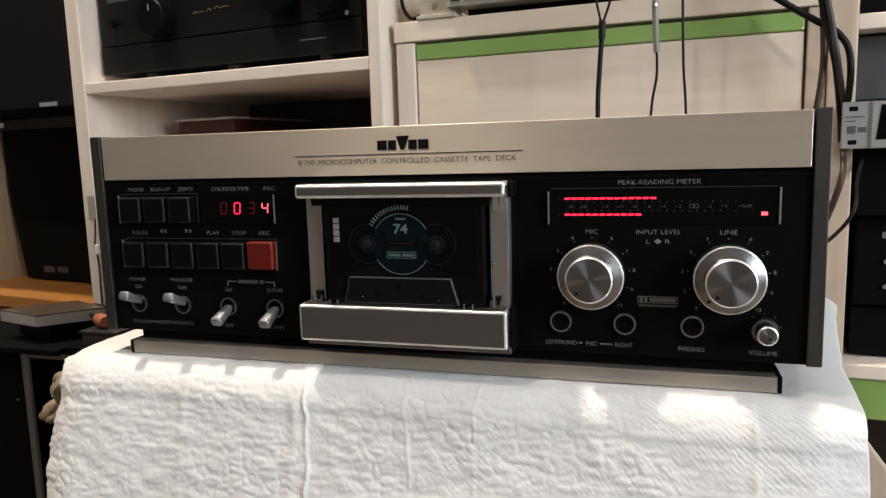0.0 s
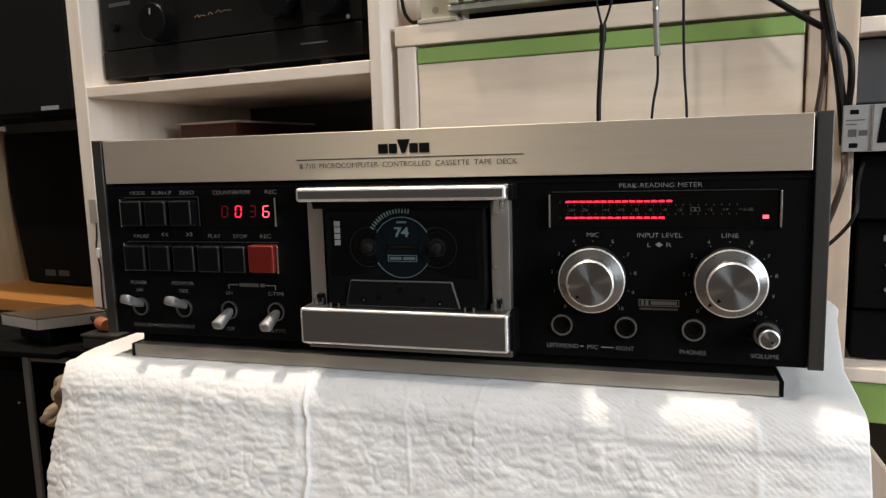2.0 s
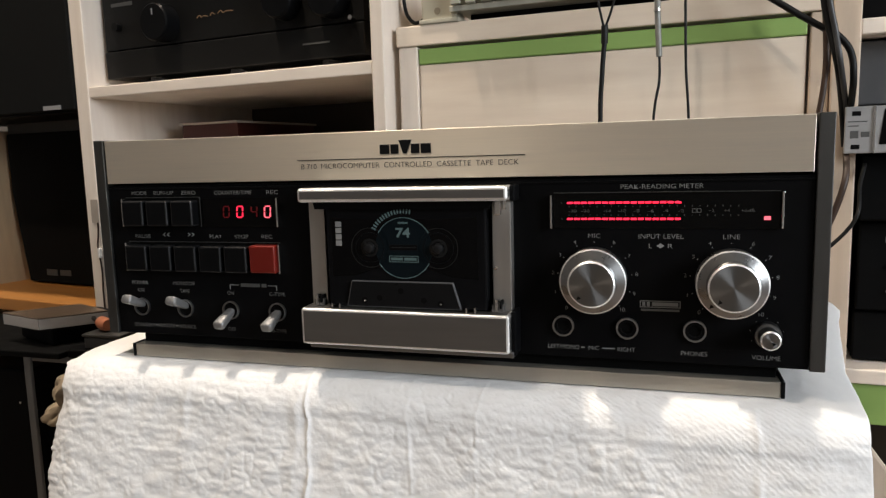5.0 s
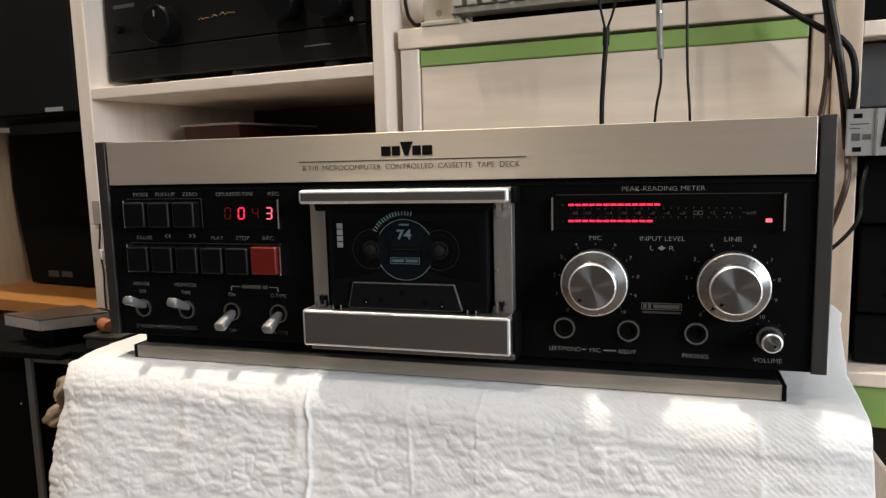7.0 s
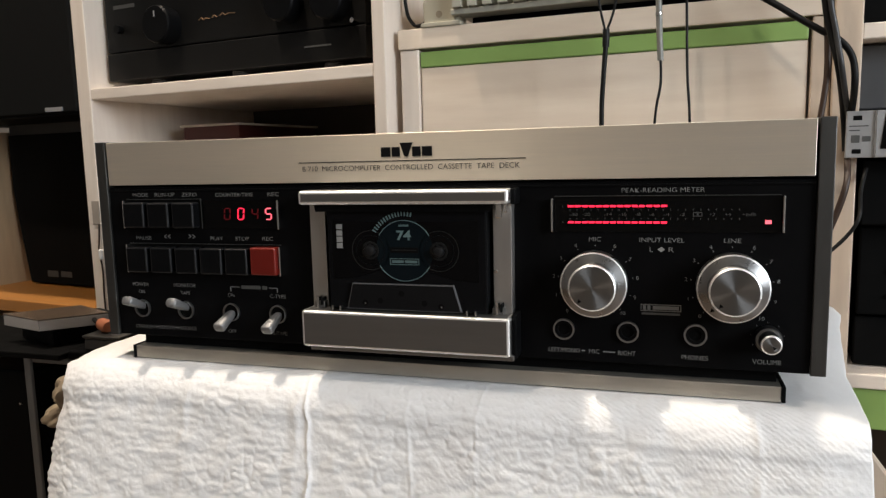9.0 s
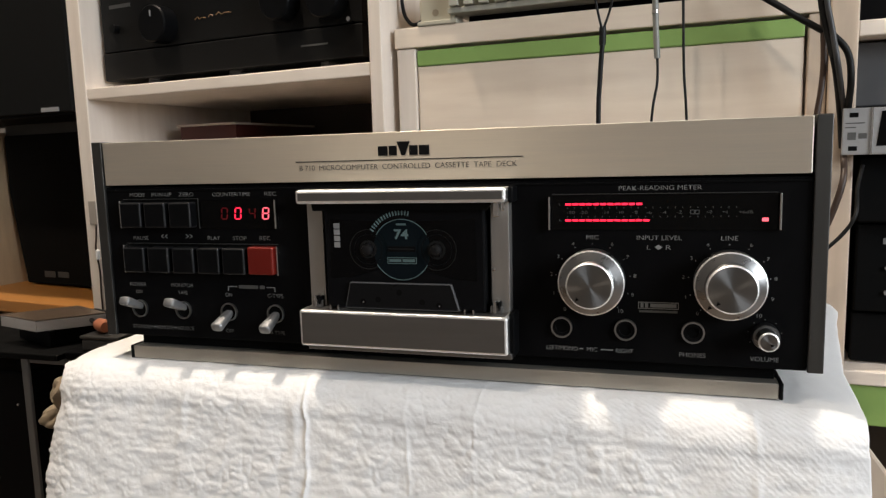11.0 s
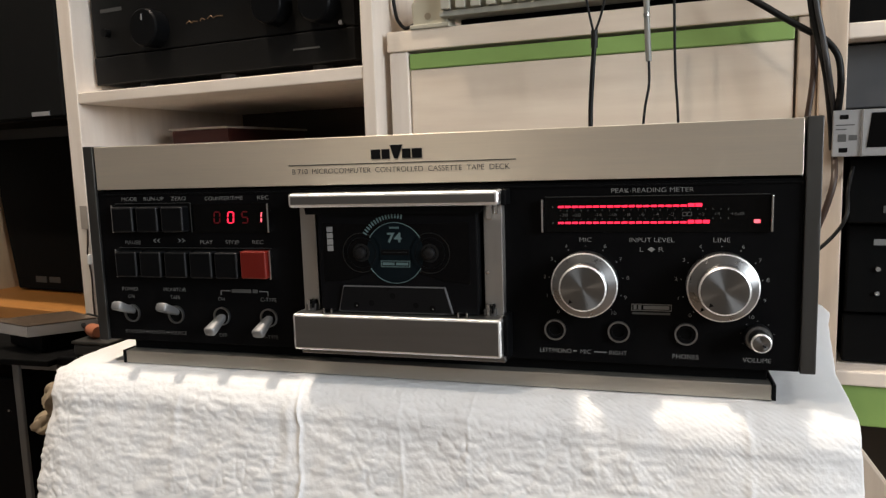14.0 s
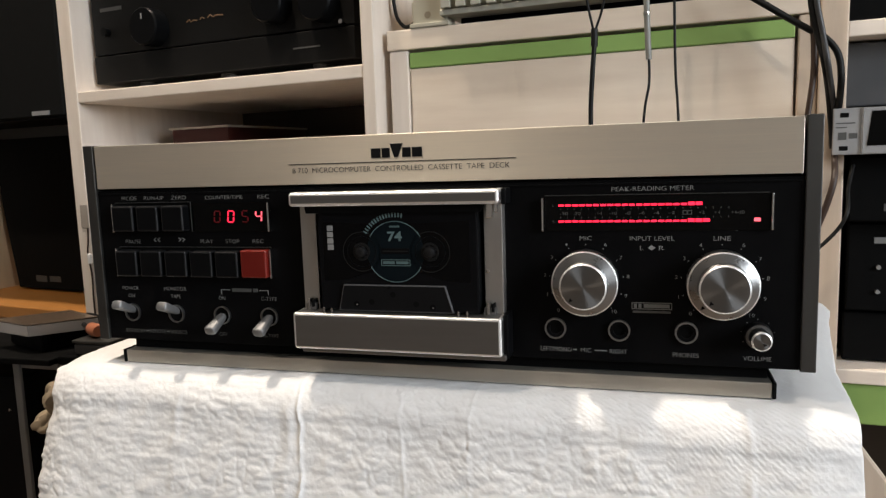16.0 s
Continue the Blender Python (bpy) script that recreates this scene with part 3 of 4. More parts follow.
# toggles
def toggle(x, up):
    s = thing_part("switch_bezel", ring(x * MM, 37.2 * MM, 5.2 * MM, 6.0 * MM, -0.4 * MM, 2 * MM), RING_DARK)
    part("hole", lathe([(5.3 * MM, 0.9 * MM), (0, 0.9 * MM)], x * MM, 37.2 * MM), BLACK_DEEP, s)
    bm = bmesh.new()
    n, rows = 16, []
    for t, w, h in ((0.0, 2.4, 2.0), (3.0, 3.0, 2.4), (15.8, 3.9, 3.0), (16.9, 3.6, 2.7), (17.4, 3.0, 2.1)):
        ring_row = []
        for k in range(n):
            c, q = math.cos(2 * math.pi * (k + 0.5) / n), math.sin(2 * math.pi * (k + 0.5) / n)
            ring_row.append(bm.verts.new((w * MM * math.copysign(abs(c) ** 0.55, c), -t * MM, h * MM * math.copysign(abs(q) ** 0.55, q))))
        rows.append(ring_row)
    for a, b in zip(rows, rows[1:]):
        for k in range(n):
            bm.faces.new((a[k], a[(k + 1) % n], b[(k + 1) % n], b[k]))
    bm.faces.new(rows[-1])
    bmesh.ops.recalc_face_normals(bm, faces=bm.faces[:])
    bmesh.ops.transform(bm, verts=bm.verts, matrix=pose(x * MM, 0.001, 37.2 * MM + (1.5 if up else -0.5) * MM, -24 if up else 23))
    part("lever", bm, LEVER, s, "bright flattened metal lever", True)


def thing_part(name, bm, mat, label="", smooth=False):
    return part(name, bm, mat, deck, label, smooth)


for x, up in ((-196.8, True), (-162.0, True), (-126.9, False), (-92.4, False)):
    toggle(x, up)


# rotary knobs and sockets
def turned(name, profile, x, z, mat, parent, label="", n=72):
    """A turned part whose origin lies on its own axis."""
    ob = part(name, lathe([(r * MM, y * MM) for r, y in profile], 0, 0, n), mat, parent, label, True)
    ob.location = (x * MM, 0, z * MM)
    return ob


def big_knob(x, z, marks):
    base = turned("knob", ((17.2, 1.0), (17.9, 0.0), (17.9, -9.0), (17.4, -10.2), (12.9, -12.2), (12.6, -12.0)), x, z, KNOB_RIM, deck, "turned aluminium level knob")
    x0, z0, x, z = x, z, 0, 0
    turned("inner_knob", ((12.6, -11.0), (12.6, -18.2), (12.2, -19.1), (11.7, -19.4)), 0, 0, KNOB_RIM, base)
    # pale rings on the chamfers stand for the rim highlights
    turned("rim_edge", ((17.9, -9.0), (18.0, -9.5), (17.75, -10.1), (17.2, -10.35)), 0, 0, HIGHLIGHT_EDGE, base, "chamfered edge with its highlight in the colour")
    turned("rim_edge", ((12.6, -18.0), (12.7, -18.5), (12.35, -19.15), (11.7, -19.5)), 0, 0, HIGHLIGHT_EDGE, base, "chamfered edge with its highlight in the colour")
    turned("knob_face", ((11.8, -19.3), (11.7, -19.45), (4, -19.55), (0, -19.6)), 0, 0, KNOB_FACE, base, "radially brushed knob face")
    for r, y in marks:
        a = radians(228)
        cx, cz = x + r * math.cos(a), z + r * math.sin(a)
        d, e = Vector((math.cos(a), math.sin(a))), Vector((-math.sin(a), math.cos(a)))
        q = [(Vector((cx, cz)) + d * i + e * j) * MM for i, j in ((1.2, 0), (-0.9, 1.1), (-0.9, -1.1))]
        part("pointer", prism([tuple(v) for v in q], (y - 0.15) * MM, (y + 0.6) * MM), PRINT_DARK, base)
    x, z = x0, z0
    for i in range(11):
        a = radians(228 - 27.6 * i)
        px, pz = x + 20.4 * math.cos(a), z + 20.4 * math.sin(a)
        part("scale_dot", box(*mm(px - 0.25, px + 0.25, 0.9, 1.3, pz - 0.25, pz + 0.25)), PRINT, P)
        if i != 5:
            words(str(i), (x + 23.0 * math.cos(a)) * MM, (z + 23.0 * math.sin(a)) * MM, 2.1 * MM, PRINT, P, LY)


def radial_metal():
    m = material("radial_brushed_aluminium", (0.25, 0.25, 0.248), 0.33, 1.0, 0.05, 120)
    n = m.node_tree.nodes
    b = n["Principled BSDF"]
    b.inputs["Anisotropic"].default_value = 0.9
    t = n.new("ShaderNodeTangent")
    t.direction_type, t.axis = "RADIAL", "Y"
    m.node_tree.links.new(t.outputs[0], b.inputs["Tangent"])
    return m


KNOB_FACE = radial_metal()
big_knob(107.7, 64.0, ((10.0, -19.6),))
big_knob(178.5, 64.0, ((10.0, -19.6), (15.3, -11.6)))
for x in (90.5, 125.7, 161.1):
    j = thing_part("socket", ring(x * MM, 36.5 * MM, 5.1 * MM, 6.0 * MM, -1.0 * MM, 2 * MM), RING_DARK, "metal-ringed jack socket")
    part("liner", ring(x * MM, 36.5 * MM, 3.3 * MM, 5.15 * MM, -0.2 * MM, 3 * MM), BLACK_KEY, j)
    part("bore", lathe([(3.5 * MM, 1.0 * MM), (0, 1.0 * MM)], x * MM, 36.5 * MM), BLACK_DEEP, j)
vol = turned("volume_knob", ((6.8, 1), (6.8, -4.2), (6.4, -4.8), (5.2, -5.0), (5.0, -14), (4.5, -14.6), (4.2, -14.6)), 196.8, 36.6, KNOB_GREY, deck, "small turned volume knob", 40)
# pale ring as the volume knob's edge highlight
turned("rim_edge", ((5.0, -13.6), (5.1, -14.0), (4.75, -14.6), (4.2, -14.8)), 0, 0, HIGHLIGHT_EDGE, vol, "chamfered edge with its highlight in the colour", 40)
turned("knob_face", ((4.3, -14.55), (0, -14.7)), 0, 0, KNOB_FACE, vol, n=40)
part("pointer", prism([(0.0024, -0.0014), (0.0004, -0.0006), (0.0012, -0.0024)], -0.0149, -0.0142), PRINT_DARK, vol)
for i in range(7):
    a = radians(210 - 40 * i)
    px, pz = 196.8 + 8.2 * math.cos(a), 36.6 + 8.2 * math.sin(a)
    part("scale_dot", box(*mm(px - 0.22, px + 0.22, 0.9, 1.3, pz - 0.22, pz + 0.22)), PRINT, P)

# displays
counter = dbox("counter_display", (-144.6, -87.8, 0.6, 6, 92.2, 111.0), BLACK_GLOSS, 0.2, label="dark red counter window")
meter = dbox("level_meter", (85.4, 201.2, 0.6, 6, 92.0, 111.2), BLACK_GLOSS, 0.2, label="dark level meter window")
for body, x, w in (("-30", 95.9, 4.4), ("-20", 102.9, 4.4), ("-14", 114.7, 3.8), ("-10", 122.5, 3.8), ("-8", 130.3, 2.8), ("-6", 137.7, 2.8), ("-4", 145.2, 2.8), ("-2", 153.1, 2.8),
                   ("+2", 168.1, 2.8), ("+4", 175.8, 2.8), ("+6dB", 185.9, 6.6)):
    words(body, x * MM, 101.8 * MM, 1.7 * MM, PRINT_DIM, meter, 0.0004, w * MM)
for x in (159.7, 162.1):
    mark = box(*mm(x - 1.1, x + 1.1, 0.3, 0.7, 102.6, 102.9))
    for a in ((x - 1.1, x + 1.1, 100.7, 101.0), (x - 1.1, x - 0.8, 101.0, 102.6), (x + 0.8, x + 1.1, 101.0, 102.6)):
        box(*mm(a[0], a[1], 0.3, 0.7, a[2], a[3]), into=mark)
    part("zero_mark", mark, PRINT_DIM, meter)
bm = bmesh.new()
for i in range(24):
    for z in (104.3, 99.4):
        box(*mm(93.9 + 3.8 * i, 94.2 + 3.8 * i, 0.4, 0.7, z - 0.4, z + 0.4), into=bm)
part("tick_marks", bm, PRINT_DIM, meter)
for body, z in (("L", 106.3), ("R", 97.4)):
    words(body, 0.0901, z * MM, 1.2 * MM, PRINT_DIM, meter, 0.0004, 0.9 * MM)

OFF_Y, ON_Y = 0.0030, 0.0


def led_mesh(name, w, h, mat, slant=0.0):
    bm = box(*mm(-w / 2, w / 2, 0, 0.5, -h / 2, h / 2))
    for v in bm.verts:
        v.co.x += slant * v.co.z
    me = bpy.data.meshes.new(name)
    bm.to_mesh(me)
    bm.free()
    me.materials.append(mat)
    return me


thin, thick = led_mesh("led", 3.1, 1.1, LED), led_mesh("led", 3.3, 1.8, LED)
METER_LEDS = []
for row, z in enumerate((106.3, 97.4)):
    for i in range(24):
        ob = new("led", thin if i < 18 else thick)
        ob.parent = meter
        METER_LEDS.append((ob, row, i + 1, (94.5 + 3.8 * i) * MM, (z + (0.3 if i >= 18 else 0)) * MM))
rec_led = new("record_led", led_mesh("record_led", 3.0, 1.9, LED_HOT))
rec_led.parent, rec_led.location = meter, (0.1953, ON_Y, 0.0978)

SEG_H, SEG_W, SEG_T, SLANT = 3.5, 4.1, 0.68, 0.08
SEGMENTS = {"a": (0, 3.5, 0), "g": (0, 0, 0), "d": (0, -3.5, 0), "f": (-2.05, 1.75, 1), "b": (2.05, 1.75, 1), "e": (-2.05, -1.75, 1), "c": (2.05, -1.75, 1)}
DIGITS = {"0": "abcdef", "1": "bc", "2": "abdeg", "3": "abcdg", "4": "bcfg", "5": "acdfg", "6": "acdefg", "7": "abc", "8": "abcdefg", "9": "abcdfg"}
SEG_MESH = {(m.name, v): led_mesh("segment", SEG_T if v else SEG_W - 1.0, SEG_H - 0.9 if v else SEG_T, m, SLANT) for m in (LED, LED_HOT, LED_DIM) for v in (0, 1)}


def digit(x, z, mat):
    made = {}
    for s, (dx, dz, v) in SEGMENTS.items():
        ob = new("segment", SEG_MESH[mat.name, v])
        ob.parent = counter
        made[s] = (ob, (x + dx + SLANT * dz) * MM, (z + dz) * MM)
    return made


COUNTER = [digit(x, 102.0, m) for x, m in ((-125.3, LED_DIM), (-115.3, LED), (-105.0, LED_DIM), (-95.3, LED_HOT))]

# ---- cassette holder ----
holder = thing_part("holder_frame", box(*mm(-62.8, -52.6, -6.5, 4, 34, 112), 0.5 * MM), ALU_MID, "silver side plate of the cassette holder")
thing_part("holder_frame", box(*mm(51.5, 62.4, -6.5, 4, 34, 112), 0.5 * MM), ALU_MID, "silver side plate of the cassette holder")
thing_part("holder_back", box(*mm(-52, 52, 0.2, 4, 34, 112)), BLACK_DEEP, "black back of the cassette well")
tb = edged(thing_part("holder_bar", box(*mm(-63.3, 63.3, -20, -4, 108.9, 117.2), 1.9 * MM, 3), ALU_DARK, "bright rounded upper holder bar"), HIGHLIGHT_EDGE)
part("bar_cheek", box(*mm(63.0, 66.0, -13, 1, 108.4, 117.2), 0.8 * MM), BLACK_KEY, tb)
part("bar_cheek", box(*mm(-66.0, -63.0, -13, 1, 108.4, 117.2), 0.8 * MM), BLACK_KEY, tb)
part("shade_plate", prism([(-0.0555, 0.1088), (0.0545, 0.1088), (0.0518, 0.1045), (-0.0545, 0.1045)], -0.0150, -0.0135), BLACK_DEEP, tb, "black shade plate over the cassette")
bb = edged(thing_part("holder_bar", box(*mm(-64.6, 63.3, -20, -3, 23.2, 45.4), 1.7 * MM, 3), ALU_DARK, "broad brushed lower holder bar"), HIGHLIGHT_EDGE)
part("bar_lip", box(*mm(-61.5, 64.8, -16, -2, 20.2, 23.8), 0.8 * MM), ALU_DARK, bb)
part("bar_cheek", box(*mm(63.0, 66.0, -14, 1, 21.0, 46.4), 0.8 * MM), BLACK_KEY, bb)
for x in (-56.5, 55.0):
    c = thing_part("catch", box(*mm(x - 3.4, x + 3.4, -11, -4, 45, 49.6), 0.5 * MM), ALU_DARK, "small metal catch")
    part("catch_pin", box(*mm(x - 1.0, x + 0.6, -13, -5, 45.5, 53.0), 0.3 * MM), CHROME, c)
    part("catch_tip", box(*mm(x + 1.6, x + 2.6, -13, -5, 47.5, 52.0), 0.3 * MM), BLACK_DEEP, c)
for x in (-44.5, -39.5, 38.5, 43.5):
    thing_part("guide_pin", box(*mm(x - 0.5, x + 0.5, -18, -8, 44.6, 48.6), 0.2 * MM), CHROME)
thing_part("hinge_bolt", box(*mm(54.0, 57.6, -11, -5, 100.5, 108.8), 0.5 * MM), CHROME, "small bright hinge bolt")
thing_part("hinge_bolt", box(*mm(58.4, 60.4, -9, -5, 103.5, 108.8), 0.4 * MM), CHROME, "small bright hinge bolt")
thing_part("screw", lathe([(0.9 * MM, -6.4 * MM), (0.9 * MM, -7.2 * MM), (0, -7.4 * MM)], 0.0535, 0.0700, 12), CHROME)


# ---- cassette ----
def cassette():
    c = thing("audio_cassette", "black audio cassette with pale cyan printing in the holder", "cassette", pose(0, 0, Z0))
    part("shell", box(*mm(-48.6, 49.4, -12.4, -1.0, 46.0, 109.5), 1.0 * MM), CASSETTE, c)
    edged(part("thick_edge", prism([(-0.0330, 0.0622), (0.0300, 0.0622), (0.0348, 0.0462), (-0.0366, 0.0462)], -0.0142, -0.0120, 0.0007), CASSETTE_EDGE, c, "raised black trapezoid along the tape edge"), TRAPEZOID_HIGHLIGHT)
    part("window", prism([(-0.0450, 0.0995), (-0.0215, 0.0985), (0.0225, 0.0985), (0.0445, 0.0995), (0.0447, 0.0640), (0.030, 0.0650), (0.012, 0.0705), (-0.012, 0.0705), (-0.030, 0.0650), (-0.0452, 0.0640)], -0.0126, -0.0122), SMOKE, c, "smoked tape window")
    for x in (-20.9, 21.3):
        part("spool_ring", ring(x * MM, 81.6 * MM, 8.6 * MM, 9.2 * MM, -12.8 * MM, -12.2 * MM), CASSETTE, c)
        part("tape_pack", ring(x * MM, 81.6 * MM, 11.4 * MM, 11.9 * MM, -12.72 * MM, -12.5 * MM), HUB, c)
        part("hub_hole", lathe([(5.6 * MM, -12.75 * MM), (0, -12.75 * MM)], x * MM, 81.6 * MM), BLACK_DEEP, c)
        bm = ring(0, 0, 4.1 * MM, 5.3 * MM, -13.0 * MM, -12.4 * MM, 30)
        for k in range(6):
            a = radians(60 * k)
            t = box(*mm(2.9, 4.3, -13.0, -12.4, -0.5, 0.5))
            bmesh.ops.rotate(t, verts=t.verts, matrix=Matrix.Rotation(a, 3, "Y"))
            join(bm, t)
        h = part("hub", bm, HUB, c, "dark toothed tape hub")
        h.location = (x * MM, 0, 81.6 * MM)
        bm = lathe([(3.3 * MM, -12.6 * MM), (3.3 * MM, -15.0 * MM), (2.9 * MM, -15.9 * MM), (1.6 * MM, -16.4 * MM), (0, -16.5 * MM)], 0, 0, 24)
        for k in range(3):
            t = box(*mm(2.6, 3.9, -14.2, -12.6, -0.45, 0.45))
            bmesh.ops.rotate(t, verts=t.verts, matrix=Matrix.Rotation(radians(120 * k + 20), 3, "Y"))
            join(bm, t)
        d = part("spindle", bm, SPINDLE, h, "black drive spindle")
        HUBS.append((h, x))
    # printing
    part("label_disc", lathe([(17.6 * MM, -12.72 * MM), (0, -12.72 * MM)], 0.0002, 0.0816, 64), LABEL_DISC, c, "blue-black round label")
    part("label_arc", ring(0.0002, 0.0816, 17.55 * MM, 17.95 * MM, -12.95 * MM, -12.6 * MM, 40, 30, 150), PRINT_CYAN, c)
    part("label_arc", ring(0.0002, 0.0816, 17.55 * MM, 17.95 * MM, -12.95 * MM, -12.6 * MM, 40, 210, 330), PRINT_CYAN, c)
    bm = bmesh.new()
    for k in range(15):
        a = radians(148 - 5.0 * k)
        t = box(*mm(20.2, 22.8, -12.95, -12.6, -0.40, 0.40))
        bmesh.ops.rotate(t, verts=t.verts, matrix=Matrix.Rotation(-a, 3, "Y"))
        bmesh.ops.translate(t, verts=t.verts, vec=(0.0002, 0, 0.0816))
        join(bm, t)
    part("tick_marks", bm, PRINT_CYAN, c)
    words("74", 0.0002, 0.0908, 5.5 * MM, PRINT_CYAN, c, -0.0130, 8.9 * MM, weight=0.03)
    part("printed_bar", box(*mm(-2.8, 3.2, -12.95, -12.7, 95.8, 96.9)), PRINT_CYAN_DIM, c)
    part("slot", box(*mm(-8.4, 8.8, -13.0, -12.6, 80.4, 83.6), 0.15 * MM), BLACK_DEEP, c)
    part("slot_edge", box(*mm(-7.4, 7.8, -13.1, -12.8, 81.7, 82.3)), HUB, c)
    bm = box(*mm(-8.8, 9.2, -12.95, -12.7, 76.7, 77.1))
    for a in ((-8.8, 9.2, 73.3, 73.7), (-8.8, -8.4, 73.7, 76.7), (8.8, 9.2, 73.7, 76.7), (-7.6, -0.4, 74.4, 76.0), (0.6, 8.0, 74.4, 76.0)):
        box(*mm(a[0], a[1], -12.95, -12.7, a[2], a[3]), into=bm)
    part("label_box", bm, PRINT_CYAN_DIM, c)
    bm = bmesh.new()
    for k in range(4):
        box(*mm(-42.4, -38.7, -12.95, -12.6, 82.6 + 3.75 * k, 85.8 + 3.75 * k), into=bm)
    part("maker_mark", bm, PRINT, c, "white upright maker's mark")
    for x, z in ((-24.8, 50.5), (-15.2, 52.0), (-1.8, 56.5), (12.2, 51.2), (22.3, 49.6)):
        part("guide_hole", lathe([(1.75 * MM, -14.30 * MM), (0, -14.30 * MM)], x * MM, z * MM, 16), BLACK_DEEP, c)
    for x, z in ((-24.6, 50.2), (22.5, 49.3)):
        part("pin", lathe([(0.5 * MM, -14.35 * MM), (0, -14.6 * MM)], x * MM, z * MM, 8), CHROME, c)


HUBS = []
CASSETTE_EDGE = material("satin_black_plastic", (0.006, 0.006, 0.0065), 0.3, 0.0, 0.1, 80, spec=0.16)
# pale bevel tone: the trapezoid's highlight is painted into its colour
TRAPEZOID_HIGHLIGHT = material("trapezoid_edge_highlight", (0.085, 0.085, 0.087), 0.35, 0.0, 0.1, 80)
HUB = material("dark_grey_hub", (0.012, 0.0118, 0.0115), 0.38, 0.0, 0.1, 80, spec=0.15)
SPINDLE = material("black_metal_spindle", (0.006, 0.006, 0.0064), 0.42, 0.0, 0.1, 80, spec=0.3)
LABEL_DISC = material("blue_black_label", (0.003, 0.006, 0.008), 0.4, 0.0, 0.1, 80, spec=0.1)
PRINT_CYAN_DIM = material("faint_cyan_print", (0.08, 0.13, 0.13), 0.5, 0.0, 0.05, 200)
cassette()


# ---- bookcase behind the deck ----
SHELF = pose(-0.636, 0.45, 0, 0, 0, -8.6)
book = thing("bookcase", "whitewashed wooden bookcase with open compartments", "bookcase", SHELF)


def bbox(name, a, mat, parent, bevel=0.0015, label=""):
    """A board in the frame of its thing; heights count from the table top."""
    return part(name, box(a[0], a[1], a[2], a[3], a[4] + Z0, a[5] + Z0, bevel), mat, parent, label)


bbox("side_panel", (-0.420, -0.396, 0, 0.36, -Z0, 0.2), WOOD_HONEY, book, label="honey-coloured side panel")
bbox("side_panel", (-0.034, -0.008, 0, 0.36, -Z0, 1.2), WOOD_UP, book)
bbox("side_panel", (0.465, 0.4815, 0, 0.36, -Z0, 1.2), WOOD_UP, book)
for z in (-0.55, -0.22, 0.085, 0.2295, 0.48, 0.80, 1.18):
    bbox("shelf", (-0.008, 0.465, 0.001, 0.35, z, z + 0.0155), WOOD, book)
for z in (-0.45, -0.098):
    bbox("shelf", (-0.396, -0.034, 0.001, 0.35, z, z + 0.020), WOOD_WARM, book, label="warm honey-coloured shelf")
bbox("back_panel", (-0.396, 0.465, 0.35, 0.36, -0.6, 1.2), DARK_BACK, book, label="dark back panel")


def amplifier():
    a = thing("amplifier", "black stereo amplifier with large round knobs", "amplifier", SHELF @ pose(0, 0, Z0 + 0.245))
    part("case", box(0.002, 0.438, 0.045, 0.34, 0.012, 0.165, 0.002), BLACK_SATIN, a)
    part("front_panel", box(0.0, 0.440, 0.030, 0.045, 0.052, 0.168, 0.0015), BLACK_SATIN, a)
    part("lower_flap", box(0.0, 0.440, 0.0285, 0.045, 0.012, 0.0505, 0.0015), BLACK_SATIN, a, "hinged lower flap")
    for x in (0.075, 0.225, 0.375):
        bm = lathe([(0.012, 0), (0.012, -0.012), (0, -0.012)], 0, 0, 20)
        bmesh.ops.rotate(bm, verts=bm.verts, matrix=Matrix.Rotation(radians(90), 3, "X"))
        bmesh.ops.translate(bm, verts=bm.verts, vec=(x, 0.055, 0.012))
        part("foot", bm, GREY_DARK, a)
    for x, z, r in ((0.122, 0.079, 0.025), (0.328, 0.085, 0.023), (0.398, 0.080, 0.023)):
        k = part("knob", lathe([(r, 0.030), (r, 0.008), (r - 0.002, 0.006), (0, 0.006)], x, z, 40), BLACK_KEY, a, "round black knob", True)
        part("knob_mark", box(x - 0.001, x + 0.001, 0.0052, 0.0065, z + 0.009, z + 0.017), PRINT, k)
    part("small_knob", lathe([(0.0028, 0.03), (0.0028, 0.020), (0, 0.020)], 0.426, 0.055, 16), CHROME, a)
    part("small_knob", lathe([(0.006, 0.03), (0.006, 0.022), (0, 0.022)], 0.030, 0.083, 16), BLACK_KEY, a)
    bm = tube([(0.178, 0.0299, 0.0812), (0.183, 0.0299, 0.0842), (0.186, 0.0299, 0.0812), (0.190, 0.0299, 0.0828), (0.197, 0.0299, 0.0818)], 0.0007, 6)
    tube([(0.202, 0.0299, 0.0822), (0.205, 0.0299, 0.0852), (0.210, 0.0299, 0.0826)], 0.0007, 6, into=bm)
    tube([(0.215, 0.0299, 0.0835), (0.220, 0.0299, 0.0868), (0.224, 0.0299, 0.0838), (0.230, 0.0299, 0.0852), (0.241, 0.0299, 0.0845)], 0.0007, 6, into=bm)
    part("gold_script", bm, PRINT_GOLD, a, "short line of gold script")
    part("maker_mark", box(0.018, 0.060, 0.0296, 0.0302, 0.112, 0.117), PRINT_DIM, a, "small grey maker's mark")
    part("printed_bar", box(0.35, 0.39, 0.0281, 0.0287, 0.030, 0.032), PRINT_DIM, a)


amplifier()


